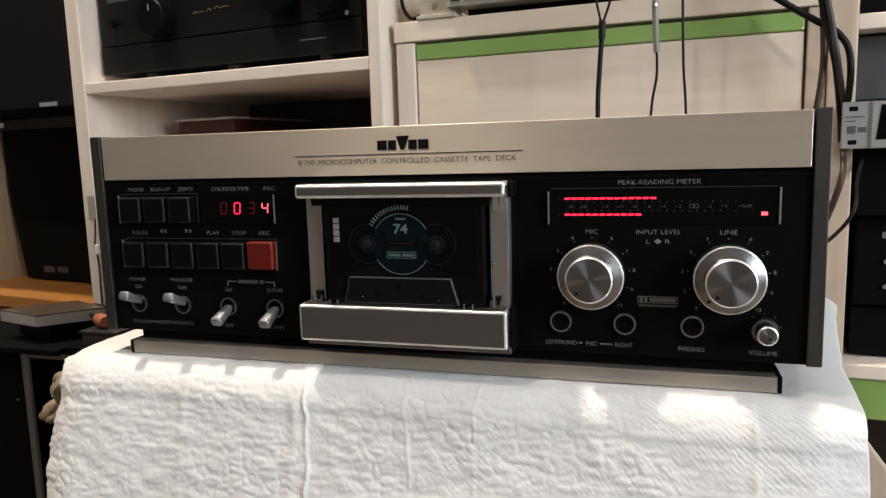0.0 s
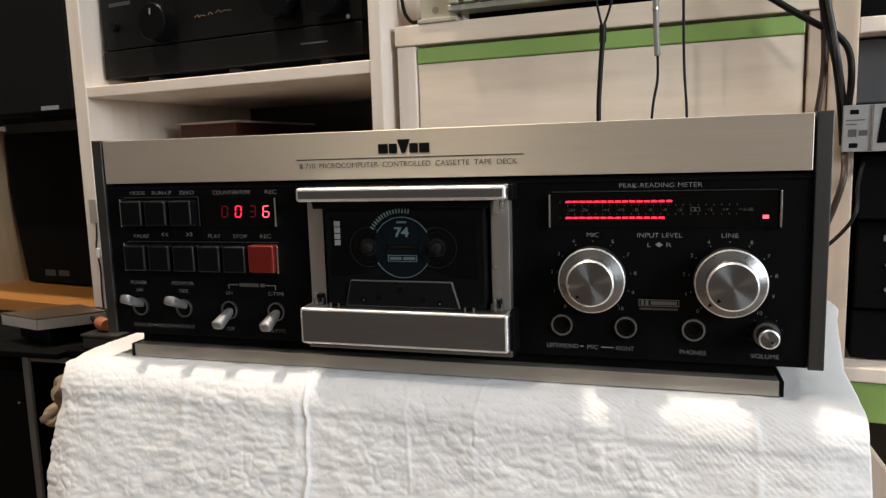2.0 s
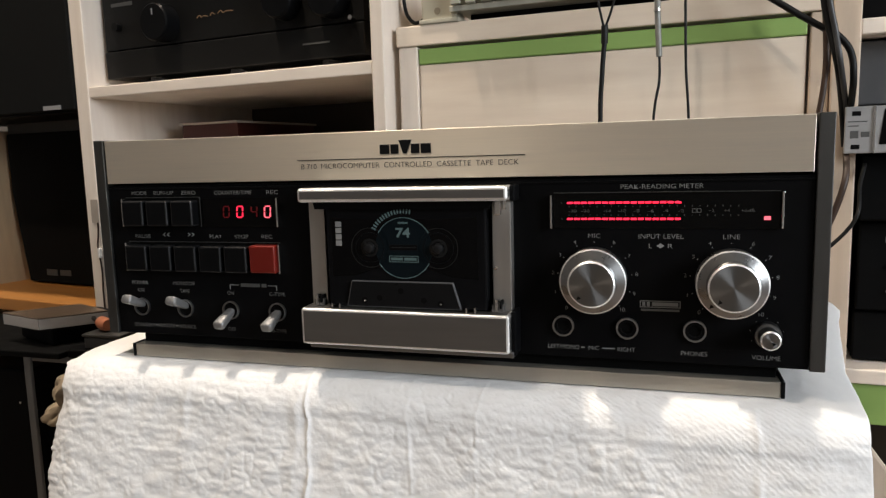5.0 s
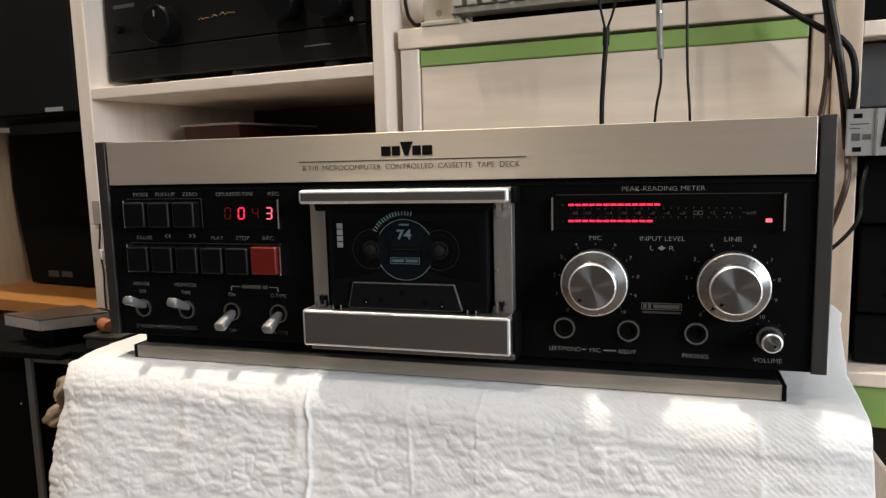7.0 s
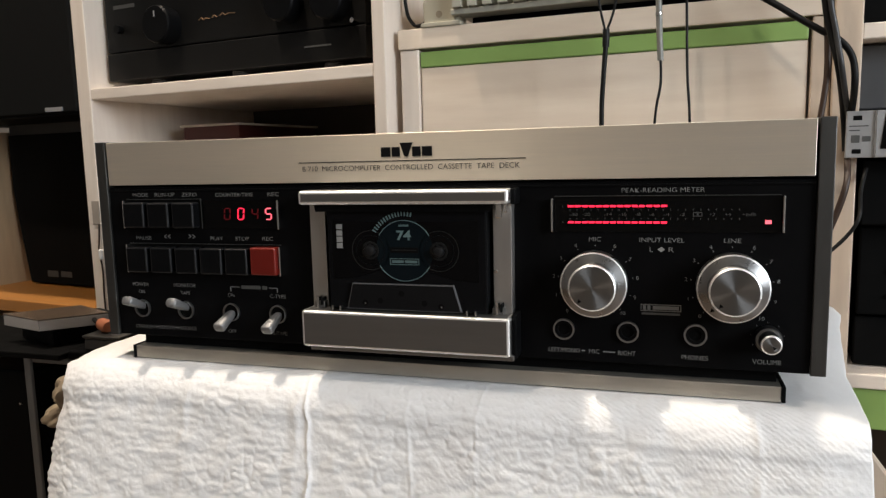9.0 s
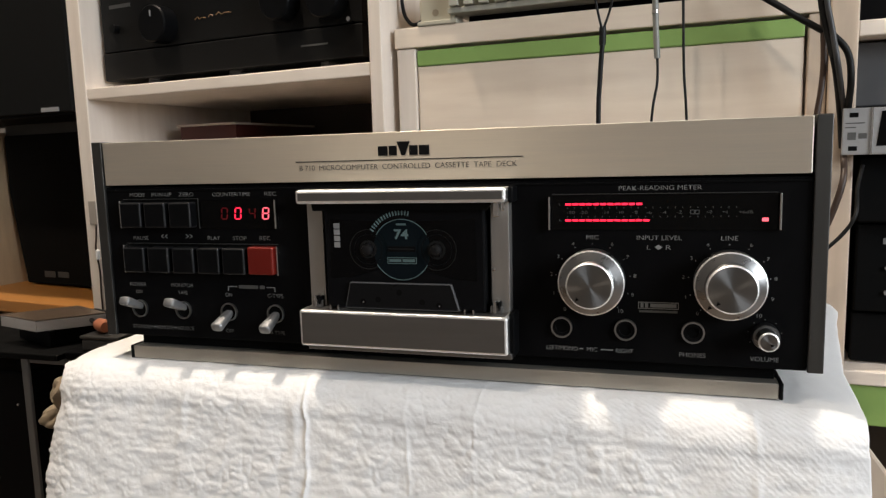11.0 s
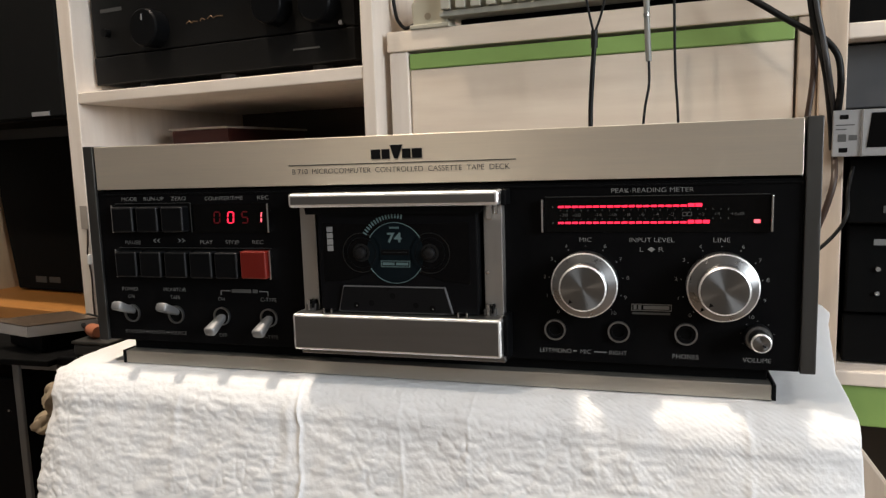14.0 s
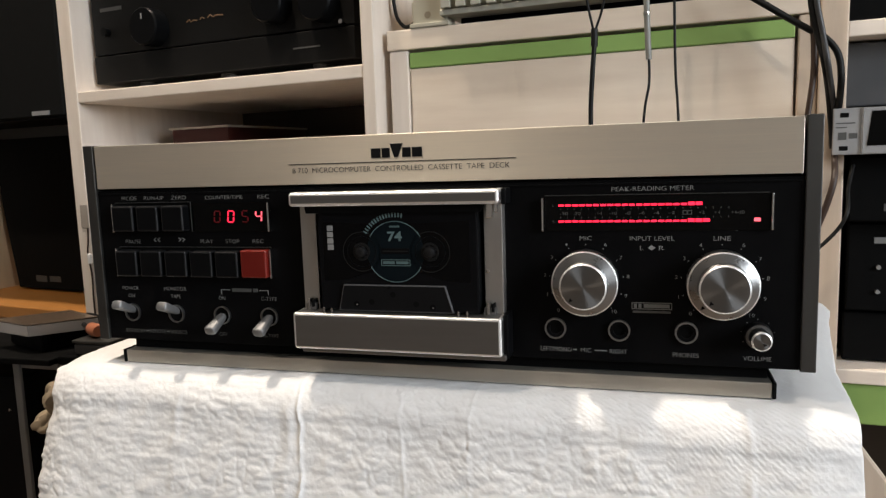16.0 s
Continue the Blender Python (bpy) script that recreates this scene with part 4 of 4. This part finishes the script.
def books():
    for i, (x0, x1, y0, y1, z0, z1, m) in enumerate(((0.05, 0.26, 0.10, 0.31, 0.1005, 0.128, BOOK_RED), (0.065, 0.245, 0.105, 0.30, 0.128, 0.160, BOOK_RED), (0.050, 0.165, 0.11, 0.31, 0.160, 0.194, BOOK_RED))):
        b = thing("book", "closed book with a dark red-brown cover lying on a stack", "book", SHELF @ pose(0, 0, Z0 + z0), group="stacked books")
        h = z1 - z0
        part("cover", box(x0, x1, y0, y1, 0, 0.003), BOOK_RED, b)
        part("cover", box(x0, x1, y0, y1, h - 0.003, h), BOOK_RED if i < 2 else PAGES, b)
        part("paper_block", box(x0 + 0.003, x1 - 0.003, y0 + 0.004, y1 - 0.003, 0.003, h - 0.003), m, b)


books()


def speaker(z, h, x0, x1, depth, plate, taper=0.0):
    s = thing("loudspeaker", "black box loudspeaker with a cloth grille on a shelf", "loudspeaker", SHELF @ pose(0, 0, Z0 + z), group="loudspeakers in the bookcase")
    outline = [(x0 + taper, 0.0), (x1, 0.0), (x1, h), (x0, h), (x0, 0.62 * h), (x0 + 0.35 * taper, 0.38 * h)]
    part("cabinet", prism(outline, depth + 0.012, 0.33, 0.002), BLACK, s)
    part("grille", prism([(x, 0.003 + v * (h - 0.021) / h) for x, v in outline], depth, depth + 0.0125, 0.002), CLOTH, s, "black cloth grille")
    part("top_bevel", prism([(x0, h - 0.018), (x1, h - 0.018), (x1, h), (x0, h)], depth + 0.004, depth + 0.013), GREY_DARK, s)
    if plate:
        part("maker_plate", box(plate[0], plate[1], depth - 0.002, depth + 0.001, plate[2], plate[2] + 0.006), SKIN_BLUE, s, "small silver maker's plate")
    return s


low_speaker = speaker(-0.0775, 0.289, -0.380, -0.040, 0.117, None, 0.026)
part("printed_bar", box(-0.304, -0.276, 0.1160, 0.1172, 0.016, 0.027), PRINT_DIM, low_speaker)
part("printed_bar", box(-0.268, -0.240, 0.1160, 0.1172, 0.017, 0.027), PRINT_DIM, low_speaker)
speaker(0.2115, 0.36, -0.45, -0.0355, -0.004, (-0.100, -0.063, 0.005))


TAPE = material("greyed_sticky_tape", (0.36, 0.31, 0.26), 0.45, 0.0, 0.12, 60)
tape = thing("sticky_tape", "greyed strip of tape stuck on the upright", "tape", SHELF)
bbox("strip", (-0.0235, -0.0085, -0.0012, -0.0004, 0.050, 0.084), TAPE, tape, 0.0003)
clip = thing("cable_clip", "small white clip nailed to the upright", "clip", SHELF)
bbox("body", (-0.0125, -0.0075, -0.006, -0.0004, -0.002, 0.013), CEILING, clip, 0.0015)
lead = thing("thin_lead", "thin brown lead running down the upright", "cable", SHELF @ pose(0, 0, Z0))
part("lead", tube([(-0.0085, -0.003, 0.050), (-0.0105, -0.003, 0.030), (-0.0120, -0.004, 0.012), (-0.0090, -0.003, -0.02), (-0.0105, -0.003, -0.06), (-0.0090, -0.003, -0.14)], 0.0013), CABLE_BROWN, lead, smooth=True)


# ---- cabinet with the green strip ----
CAB = pose(-0.1384, 0.3955, 0.025, 0, 0, -4.4) @ Matrix.Scale(0.97, 4)
cab = thing("cabinet", "whitewashed wooden cabinet with a green painted strip", "cabinet", CAB)
bbox("stile", (-0.010, 0.014, 0, 0.03, -Z0 - 0.0257, 0.262), WOOD_UP, cab)
bbox("stile", (0.429, 0.4465, 0, 0.03, -Z0 - 0.0257, 0.262), WOOD_TAN, cab)
bbox("top_board", (-0.012, 0.447, -0.002, 0.30, 0.2625, 0.286), WOOD_CAB, cab)
bbox("front_board", (0.0150, 0.4265, 0.0030, 0.016, -0.5, 0.2409), WOOD_CAB, cab, label="cream whitewashed front board")
bbox("green_strip", (0.0150, 0.4265, 0.0015, 0.016, 0.2412, 0.2594), GREEN, cab, label="green painted strip")

# board added to darken the wall visible above the cabinet
bbox("back_board", (-0.012, 0.452, 0.30, 0.31, 0.290, 0.95), DARK_BACK, cab, label="dark board added above the cabinet")
right = thing("bookcase", "whitewashed shelf column with green painted rails", "bookcase", CAB)
# first upright takes the tan wood: its shade is put into the colour
bbox("side_panel", (0.4475, 0.472, -0.004, 0.34, -Z0 - 0.0257, 1.2), WOOD_TAN, right)
bbox("side_panel", (0.98, 1.004, -0.004, 0.34, -Z0 - 0.0257, 1.2), WOOD_UP, right)
for z in (-0.105, 0.237, 0.60):
    bbox("shelf", (0.472, 0.98, 0.0, 0.34, z, z + 0.015), WOOD, right)
bbox("green_rail", (0.472, 0.98, 0.004, 0.02, -0.148, -0.1055), GREEN, right, label="green painted rail")
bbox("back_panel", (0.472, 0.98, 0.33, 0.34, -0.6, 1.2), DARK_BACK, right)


def hifi_unit(z0, z1, x0, x1, front, name, label, cat):
    u = thing(name, label, cat, CAB @ pose(0, 0, Z0 + z0))
    h = z1 - z0
    part("case", box(x0 + 0.003, x1 - 0.003, front + 0.012, 0.31, 0, h, 0.002), BLACK, u)
    part("front_panel", box(x0, x1, front, front + 0.012, 0.002, h - 0.002, 0.0015), BLACK_DEEP, u)
    return u


hifi_unit(-0.0898, -0.035, 0.482, 0.90, 0.03, "hifi_component", "black stereo component on the shelf", "stereo component")
u = hifi_unit(-0.035, 0.058, 0.482, 0.90, 0.02, "hifi_component", "black stereo component with white marks", "stereo component")
part("maker_mark", box(0.505, 0.55, 0.0194, 0.0202, 0.071, 0.0770), PRINT, u)
for z in (0.047, 0.022):
    part("button", lathe([(0.0022, 0.02), (0.0022, 0.017), (0, 0.017)], 0.5095, z, 12), PRINT, u)
u = hifi_unit(0.058, 0.125, 0.478, 0.90, 0.0, "hifi_component", "black stereo component below the rack unit", "stereo component")
part("maker_mark", box(0.508, 0.54, -0.0006, 0.0002, 0.012, 0.019), PRINT_DIM, u)
u = hifi_unit(0.252, 0.35, 0.474, 0.90, 0.02, "hifi_component", "black stereo component on the upper shelf", "stereo component")


u = hifi_unit(0.1705, 0.2365, 0.4735, 0.90, 0.030, "hifi_component", "dark grey stereo component on the rack unit", "stereo component")
for ch in u.children:
    ch.data.materials[0] = GREY_CASE


def rack_unit():
    u = thing("rack_unit", "silver rack unit with slotted mounting ears", "rack unit", CAB @ pose(0, 0, Z0 + 0.1255))
    part("case", box(0.482, 0.90, 0.0, 0.28, 0.001, 0.042, 0.001), BLACK, u)
    part("front_panel", box(0.4585, 0.90, -0.024, -0.021, 0, 0.0435, 0.0008), SKIN_BLUE, u, "brushed silver front panel")
    part("mounting_strip", box(0.482, 0.4835, -0.0255, -0.0235, 0.0, 0.0435), CHROME, u)
    for z in (0.006, 0.037):
        part("slot", box(0.464, 0.4715, -0.0245, -0.0232, z - 0.0022, z + 0.0022, 0.0006), BLACK_DEEP, u)
    part("display", prism([(0.487, 0.008), (0.60, 0.008), (0.60, 0.040), (0.4905, 0.040)], -0.0246, -0.0236), BLACK_GLOSS, u)
    for a in ((0.461, 0.477, 0.029, 0.030), (0.461, 0.470, 0.025, 0.026), (0.463, 0.470, 0.014, 0.021), (0.472, 0.479, 0.015, 0.020)):
        part("printed_bar", box(a[0], a[1], -0.0243, -0.0238, a[2], a[3]), PRINT_DIM, u)
    part("support", box(0.475, 0.53, -0.021, 0.02, -0.0005, 0.001), BLACK, u)


rack_unit()


# ---- things on the cabinet ----
def mixer():
    m = thing("mixing_desk", "grey equipment case with ribbed front on the cabinet", "mixing desk", CAB @ pose(0, 0, Z0 + 0.286))
    part("case", box(0.062, 0.42, 0.012, 0.22, 0.010, 0.055, 0.003), GREY, m)
    part("lip", box(0.058, 0.42, -0.008, 0.013, 0.010, 0.0165, 0.001), GREY, m)
    for i in range(20):
        part("rib", box(0.062 + 0.0178 * i, 0.0732 + 0.0178 * i, -0.014, 0.0125, 0.017, 0.050, 0.0008), GREY, m)
    for x in (0.09, 0.39):
        part("foot", box(x, x + 0.025, 0.02, 0.05, 0.0, 0.010), BLACK_DEEP, m)
        part("foot", box(x, x + 0.025, 0.18, 0.21, 0.0, 0.010), BLACK_DEEP, m)
    part("underside", box(0.075, 0.41, 0.02, 0.21, 0.004, 0.010), BLACK_DEEP, m)


mixer()


def clamp():
    c = thing("plastic_bracket", "aged cream plastic bracket on the cabinet edge", "bracket", CAB @ pose(0, 0, Z0 + 0.286))
    part("plate", prism([(0.021, 0.0), (0.063, 0.0), (0.066, 0.016), (0.062, 0.030), (0.053, 0.039), (0.038, 0.042), (0.026, 0.039), (0.020, 0.028)], 0.0, 0.03, 0.003), BEIGE, c)
    part("foot", box(0.019, 0.068, -0.004, 0.032, 0.0, 0.005, 0.001), BEIGE, c)
    # flat disc; the recess's shade is put into its darker brown
    part("hole", lathe([(0.004, -0.0004), (0, -0.0004)], 0.041, 0.014, 16), RECESS_SHADE, c)


# darker tone of the bracket, standing for shade inside its recess
RECESS_SHADE = material("bracket_recess_shade", (0.25, 0.21, 0.15), 0.7, 0.0, 0.1, 60)
clamp()


def hung(name, label, paths, dx=0.0):
    c = thing(name, label, "cable", CAB @ pose(dx, 0, Z0))
    for nm, pts, r, m in paths:
        part(nm, tube(pts, r), m, c, smooth=True)
    return c


# cables in front of the cabinet, each given in the cabinet's frame
hung("headphone_cable", "black cable splitting into two thin leads", (
    ("lead", [(0.222, -0.07, 0.33), (0.229, -0.068, 0.282), (0.2345, -0.065, 0.255)], 0.0012, CABLE),
    ("lead", [(0.252, -0.07, 0.33), (0.245, -0.068, 0.280), (0.2365, -0.065, 0.255)], 0.0012, CABLE),
    ("splitter", [(0.2355, -0.065, 0.256), (0.2355, -0.065, 0.247), (0.2353, -0.065, 0.239)], 0.0034, CABLE),
    ("cable", [(0.2353, -0.065, 0.240), (0.233, -0.064, 0.21), (0.231, -0.062, 0.165), (0.233, -0.06, 0.05), (0.25, -0.05, -0.2)], 0.0024, CABLE)), 0.0062)
hung("audio_cable", "thin black cable with a grey metal jack plug", (
    ("plug", [(0.283, -0.06, 0.33), (0.285, -0.06, 0.26), (0.2868, -0.06, 0.223)], 0.0029, PLUG),
    ("collar", [(0.2845, -0.06, 0.268), (0.2846, -0.06, 0.2655)], 0.0034, CHROME),
    ("cable", [(0.2868, -0.06, 0.226), (0.287, -0.06, 0.20), (0.282, -0.06, 0.164), (0.275, -0.05, 0.05), (0.27, -0.05, -0.2)], 0.0013, CABLE)), 0.0062)
hung("thin_cable", "thin black cable hanging over the cabinet front", (
    ("cable", [(0.309, -0.06, 0.33), (0.310, -0.06, 0.27), (0.3115, -0.06, 0.21), (0.3145, -0.06, 0.164), (0.318, -0.05, 0.05), (0.32, -0.05, -0.2)], 0.0013, CABLE),), 0.0062)

D = -0.037
hung("power_cable", "thick black cable bundle hanging beside the cabinet", (
    ("cable", [(0.36, D + 0.01, 0.295), (0.395, D, 0.269), (0.416, D, 0.254), (0.437, D, 0.240), (0.449, D, 0.232), (0.459, D, 0.217), (0.462, D, 0.193), (0.464, -0.010, 0.160), (0.464, -0.010, 0.132)], 0.0031, CABLE),
    ("cable", [(0.430, D - 0.006, 0.33), (0.434, D - 0.006, 0.270), (0.440, D - 0.006, 0.238), (0.448, D - 0.006, 0.205), (0.458, -0.010, 0.165), (0.461, -0.010, 0.132)], 0.0030, CABLE),
    ("cable", [(0.433, D - 0.010, 0.33), (0.438, D - 0.010, 0.270), (0.444, D - 0.010, 0.238), (0.450, D - 0.010, 0.205), (0.461, -0.012, 0.165), (0.463, -0.012, 0.132)], 0.0026, CABLE_GREY)))
hung("mains_cable", "black mains cable curving down behind the deck", (
    ("cable", [(0.434, D, 0.33), (0.436, D, 0.270), (0.438, D, 0.238), (0.439, D, 0.202), (0.435, D, 0.163), (0.430, D, 0.132), (0.42, D, 0.0)], 0.0028, CABLE_BROWN),))
hung("speaker_cable", "dark cable curving from the rack unit to the deck", (
    ("cable", [(0.464, -0.010, 0.16), (0.462, -0.014, 0.130), (0.459, D, 0.101), (0.448, D, 0.062), (0.438, D, 0.046), (0.41, D, 0.02)], 0.0030, CABLE_BROWN),))
hung("signal_cable", "thin black cable curving behind the deck", (
    ("cable", [(0.480, -0.004, 0.115), (0.474, -0.02, 0.094), (0.471, D, 0.071), (0.461, D, 0.052), (0.441, D, 0.032), (0.429, D, 0.030), (0.40, D, 0.03)], 0.0018, CABLE),))
hung("coiled_cable", "black cable loop beside the cream bracket", (
    ("cable", [(-0.014, 0.02, 0.36), (-0.011, 0.02, 0.329), (-0.008, 0.02, 0.309), (-0.004, 0.02, 0.300), (0.004, 0.02, 0.293), (0.016, 0.02, 0.297), (0.024, 0.02, 0.312), (0.026, 0.02, 0.35)], 0.0022, CABLE),))


# ---- beside the table: rack, player lid and added dark box ----
KRAFT = material("brown_cream_paper", (0.27, 0.21, 0.14), 0.8, 0.0, 0.15, 60, 0.1, 300)
POST = material("grey_anodised_post", (0.17, 0.17, 0.165), 0.5, 0.4, 0.08, 60, 0.06, 600)
rack = thing("equipment_rack", "black equipment rack with an aluminium corner post", "rack")
bbox("cabinet", (-0.95, -0.4435, 0.125, 0.24, -Z0, -0.062), BLACK, rack, 0.003)
bbox("corner_post", (-0.4405, -0.4328, 0.118, 0.122, -Z0, -0.0440), POST, rack, 0.001, "grey aluminium corner post")
bbox("top_plate", (-0.95, -0.388, 0.110, 0.24, -0.0438, -0.0380), BLACK_DEEP, rack, 0.001)
bbox("cross_rail", (-0.4322, -0.3885, 0.120, 0.126, -0.0505, -0.0440), POST, rack, 0.001)
bbox("knob", (-0.4478, -0.4462, 0.1150, 0.1185, -0.0925, -0.0900), CHROME, rack, 0.0005)
bbox("cross_rail", (-0.4345, -0.36, 0.175, 0.180, -0.118, -0.112), BLACK_KEY, rack, 0.001)

CASE = pose(-0.415, 0.126, 0, 0, 0, -22)
player = thing("disc_player", "flat black disc player on the rack", "disc player", CASE)
bbox("case", (-0.075, -0.003, 0.010, 0.085, -0.0378, -0.0212), BLACK, player, 0.002)
bbox("front_panel", (-0.0755, -0.0025, 0.004, 0.010, -0.0375, -0.0216), BLACK_KEY, player, 0.001)


def slab(points, z0, z1, bevel=0.0006):
    """A flat plate with the outline points (x, y); heights count from the table top."""
    bm = bmesh.new()
    lower = [bm.verts.new((x, y, Z0 + z0)) for x, y in points]
    upper = [bm.verts.new((x, y, Z0 + z1)) for x, y in points]
    bm.faces.new(lower[::-1])
    bm.faces.new(upper)
    for i in range(len(points)):
        j = (i + 1) % len(points)
        bm.faces.new((lower[i], lower[j], upper[j], upper[i]))
    bmesh.ops.recalc_face_normals(bm, faces=bm.faces[:])
    bmesh.ops.bevel(bm, geom=bm.edges[:], offset=bevel, segments=2, profile=0.5, affect="EDGES")
    return bm


clear = thing("acrylic_case", "flat clear acrylic case lying on the disc player", "case")
part("front_edge", slab([(-0.484, 0.139), (-0.424, 0.124), (-0.424, 0.127), (-0.484, 0.142)], -0.0210, -0.0108), ACRYL, clear, "pale front edge")
part("side_edge", slab([(-0.4236, 0.1245), (-0.381, 0.167), (-0.383, 0.169), (-0.4236, 0.1285)], -0.0210, -0.0108), ACRYL, clear, "pale side edge")
part("lid", slab([(-0.484, 0.139), (-0.424, 0.124), (-0.381, 0.167), (-0.436, 0.190)], -0.0106, -0.0090), LID, clear, "smoky clear lid")
part("tray", slab([(-0.478, 0.1425), (-0.4255, 0.1300), (-0.387, 0.168), (-0.436, 0.186)], -0.0209, -0.0190), BLACK_DEEP, clear)


# black box added to stand for the shade between rack and table
low = thing("dark_filler_box", "added dark box filling the shade between rack and table", "cabinet")
bbox("body", (-0.386, -0.262, 0.185, 0.25, -Z0, -0.045), BLACK_DEEP, low, 0.003)
bbox("top_board", (-0.387, -0.262, 0.118, 0.26, -0.0445, -0.036), BLACK, low, 0.002)

bx = thing("flat_box", "grey flat box lying on the added dark box", "box")
bbox("body", (-0.369, -0.328, 0.121, 0.19, -0.0355, -0.0240), GREY_DARK, bx, 0.002)
bbox("lid", (-0.370, -0.327, 0.120, 0.191, -0.0238, -0.0208), TRIM, bx, 0.001)
pl = thing("cable_plug", "copper-coloured cable plug lying on the grey box", "plug", pose(-0.364, 0.140, Z0 - 0.0143, 0, 0, 60))
part("sleeve", lathe([(0.0, 0.0), (0.006, 0.0), (0.0065, -0.012), (0.005, -0.018), (0, -0.018)], 0, 0, 16), COPPER, pl, smooth=True)
part("tail", tube([(0, -0.001, 0), (0, 0.02, 0.0), (0.01, 0.06, -0.004)], 0.0022), CABLE, pl, smooth=True)

plank = thing("wooden_board", "tan wooden board leaning beside the table", "board")
part("board", prism([(0.262, Z0 - 0.042), (0.735, 0.0), (0.690, 0.0), (0.262, Z0 - 0.090)], 0.10, 0.125, 0.002), WOOD_TAN, plank)

bag = thing("crumpled_paper", "crumpled cream paper hanging beside the table", "paper")
bm = bmesh.new()
for cx, cz, rx, ry, rz in ((-0.314, -0.047, 0.014, 0.022, 0.016), (-0.328, -0.069, 0.014, 0.020, 0.010)):
    lump = bmesh.new()
    bmesh.ops.create_icosphere(lump, subdivisions=4, radius=1.0)
    for v in lump.verts:
        k = 1 + 0.25 * noise.noise(v.co * 1.6 + Vector((cx * 90, 0, 0))) + 0.1 * noise.noise(v.co * 4.0)
        v.co = Vector((cx + v.co.x * rx * k, 0.055 + v.co.y * ry * k, Z0 + cz + v.co.z * rz * k))
    join(bm, lump)
part("sheet", bm, KRAFT, bag, smooth=True)


# ---- motion of lamps and hubs ----
LEFT_LEVEL = "nqponmnvutsrqusttsrqpoooqponlqsrqpontsrqpoponmrtsrqpoqsrqponmrqpqqonponopqtrsrqoqqrqprqqrqoonmoqsrqponprqponmmlkkjjjijkjijihhhsrsutsrqxwvusrusrqpnxvutsrtsrqopwvu"
RIGHT_LEVEL = "lonlllnusrqporqrrrqpoooooaonoqssrrpoutsrqponmnsutsqppprsrqpnottsrqpoonmooqsrrqpqrrqrprrqraoonnprssrpoooqrqponmmlkkjihghagggfggutrwvtsraawvusvutrqpyxwutsvasrpsyxv"
STEP = 1 / FPS


def switching(ob, x, z, states):
    """Key a lamp segment that comes forward when lit; states: (time, lit) at each change, the first at 0."""
    rows = [(0.0, pose(x, ON_Y if states[0][1] else OFF_Y, z))]
    for (t0, a), (t, b) in zip(states, states[1:]):
        if t - STEP > rows[-1][0] + 0.5 * STEP:
            rows.append((t - STEP, pose(x, ON_Y if a else OFF_Y, z)))
        rows.append((t, pose(x, ON_Y if b else OFF_Y, z)))
    if rows[-1][0] < 16.0 - 0.5 * STEP:
        rows.append((16.0, rows[-1][1]))
    walk(ob, rows)


def changes(lit):
    out = []
    for t, v in lit:
        if not out or out[-1][1] != v:
            out.append((t, v))
    return out


def motions():
    for ob, row, n, x, z in METER_LEDS:
        text = (LEFT_LEVEL, RIGHT_LEVEL)[row]
        switching(ob, x, z, changes([(0.1 * k, ord(c) - 97 >= n) for k, c in enumerate(text)]))
    # the counter runs from 34 to 54, one step each 0.792 s
    ticks = [(0.0, 34)] + [(0.567 + 0.792 * k, 35 + k) for k in range(20)]
    for place, seq in ((0, [(0.0, "0")]), (1, [(0.0, "0")]), (2, [(t, str(v // 10)) for t, v in ticks]), (3, [(t, str(v % 10)) for t, v in ticks])):
        for s, (ob, x, z) in COUNTER[place].items():
            switching(ob, x, z, changes([(round(t * FPS) / FPS, s in DIGITS[c]) for t, c in seq]))
    for (h, x), speed in zip(HUBS, (-150, -205)):
        walk(h, [(0.4 * k, pose(x * MM, 0, 81.6 * MM, 0, 0.4 * k * speed, 0)) for k in range(41)])


motions()
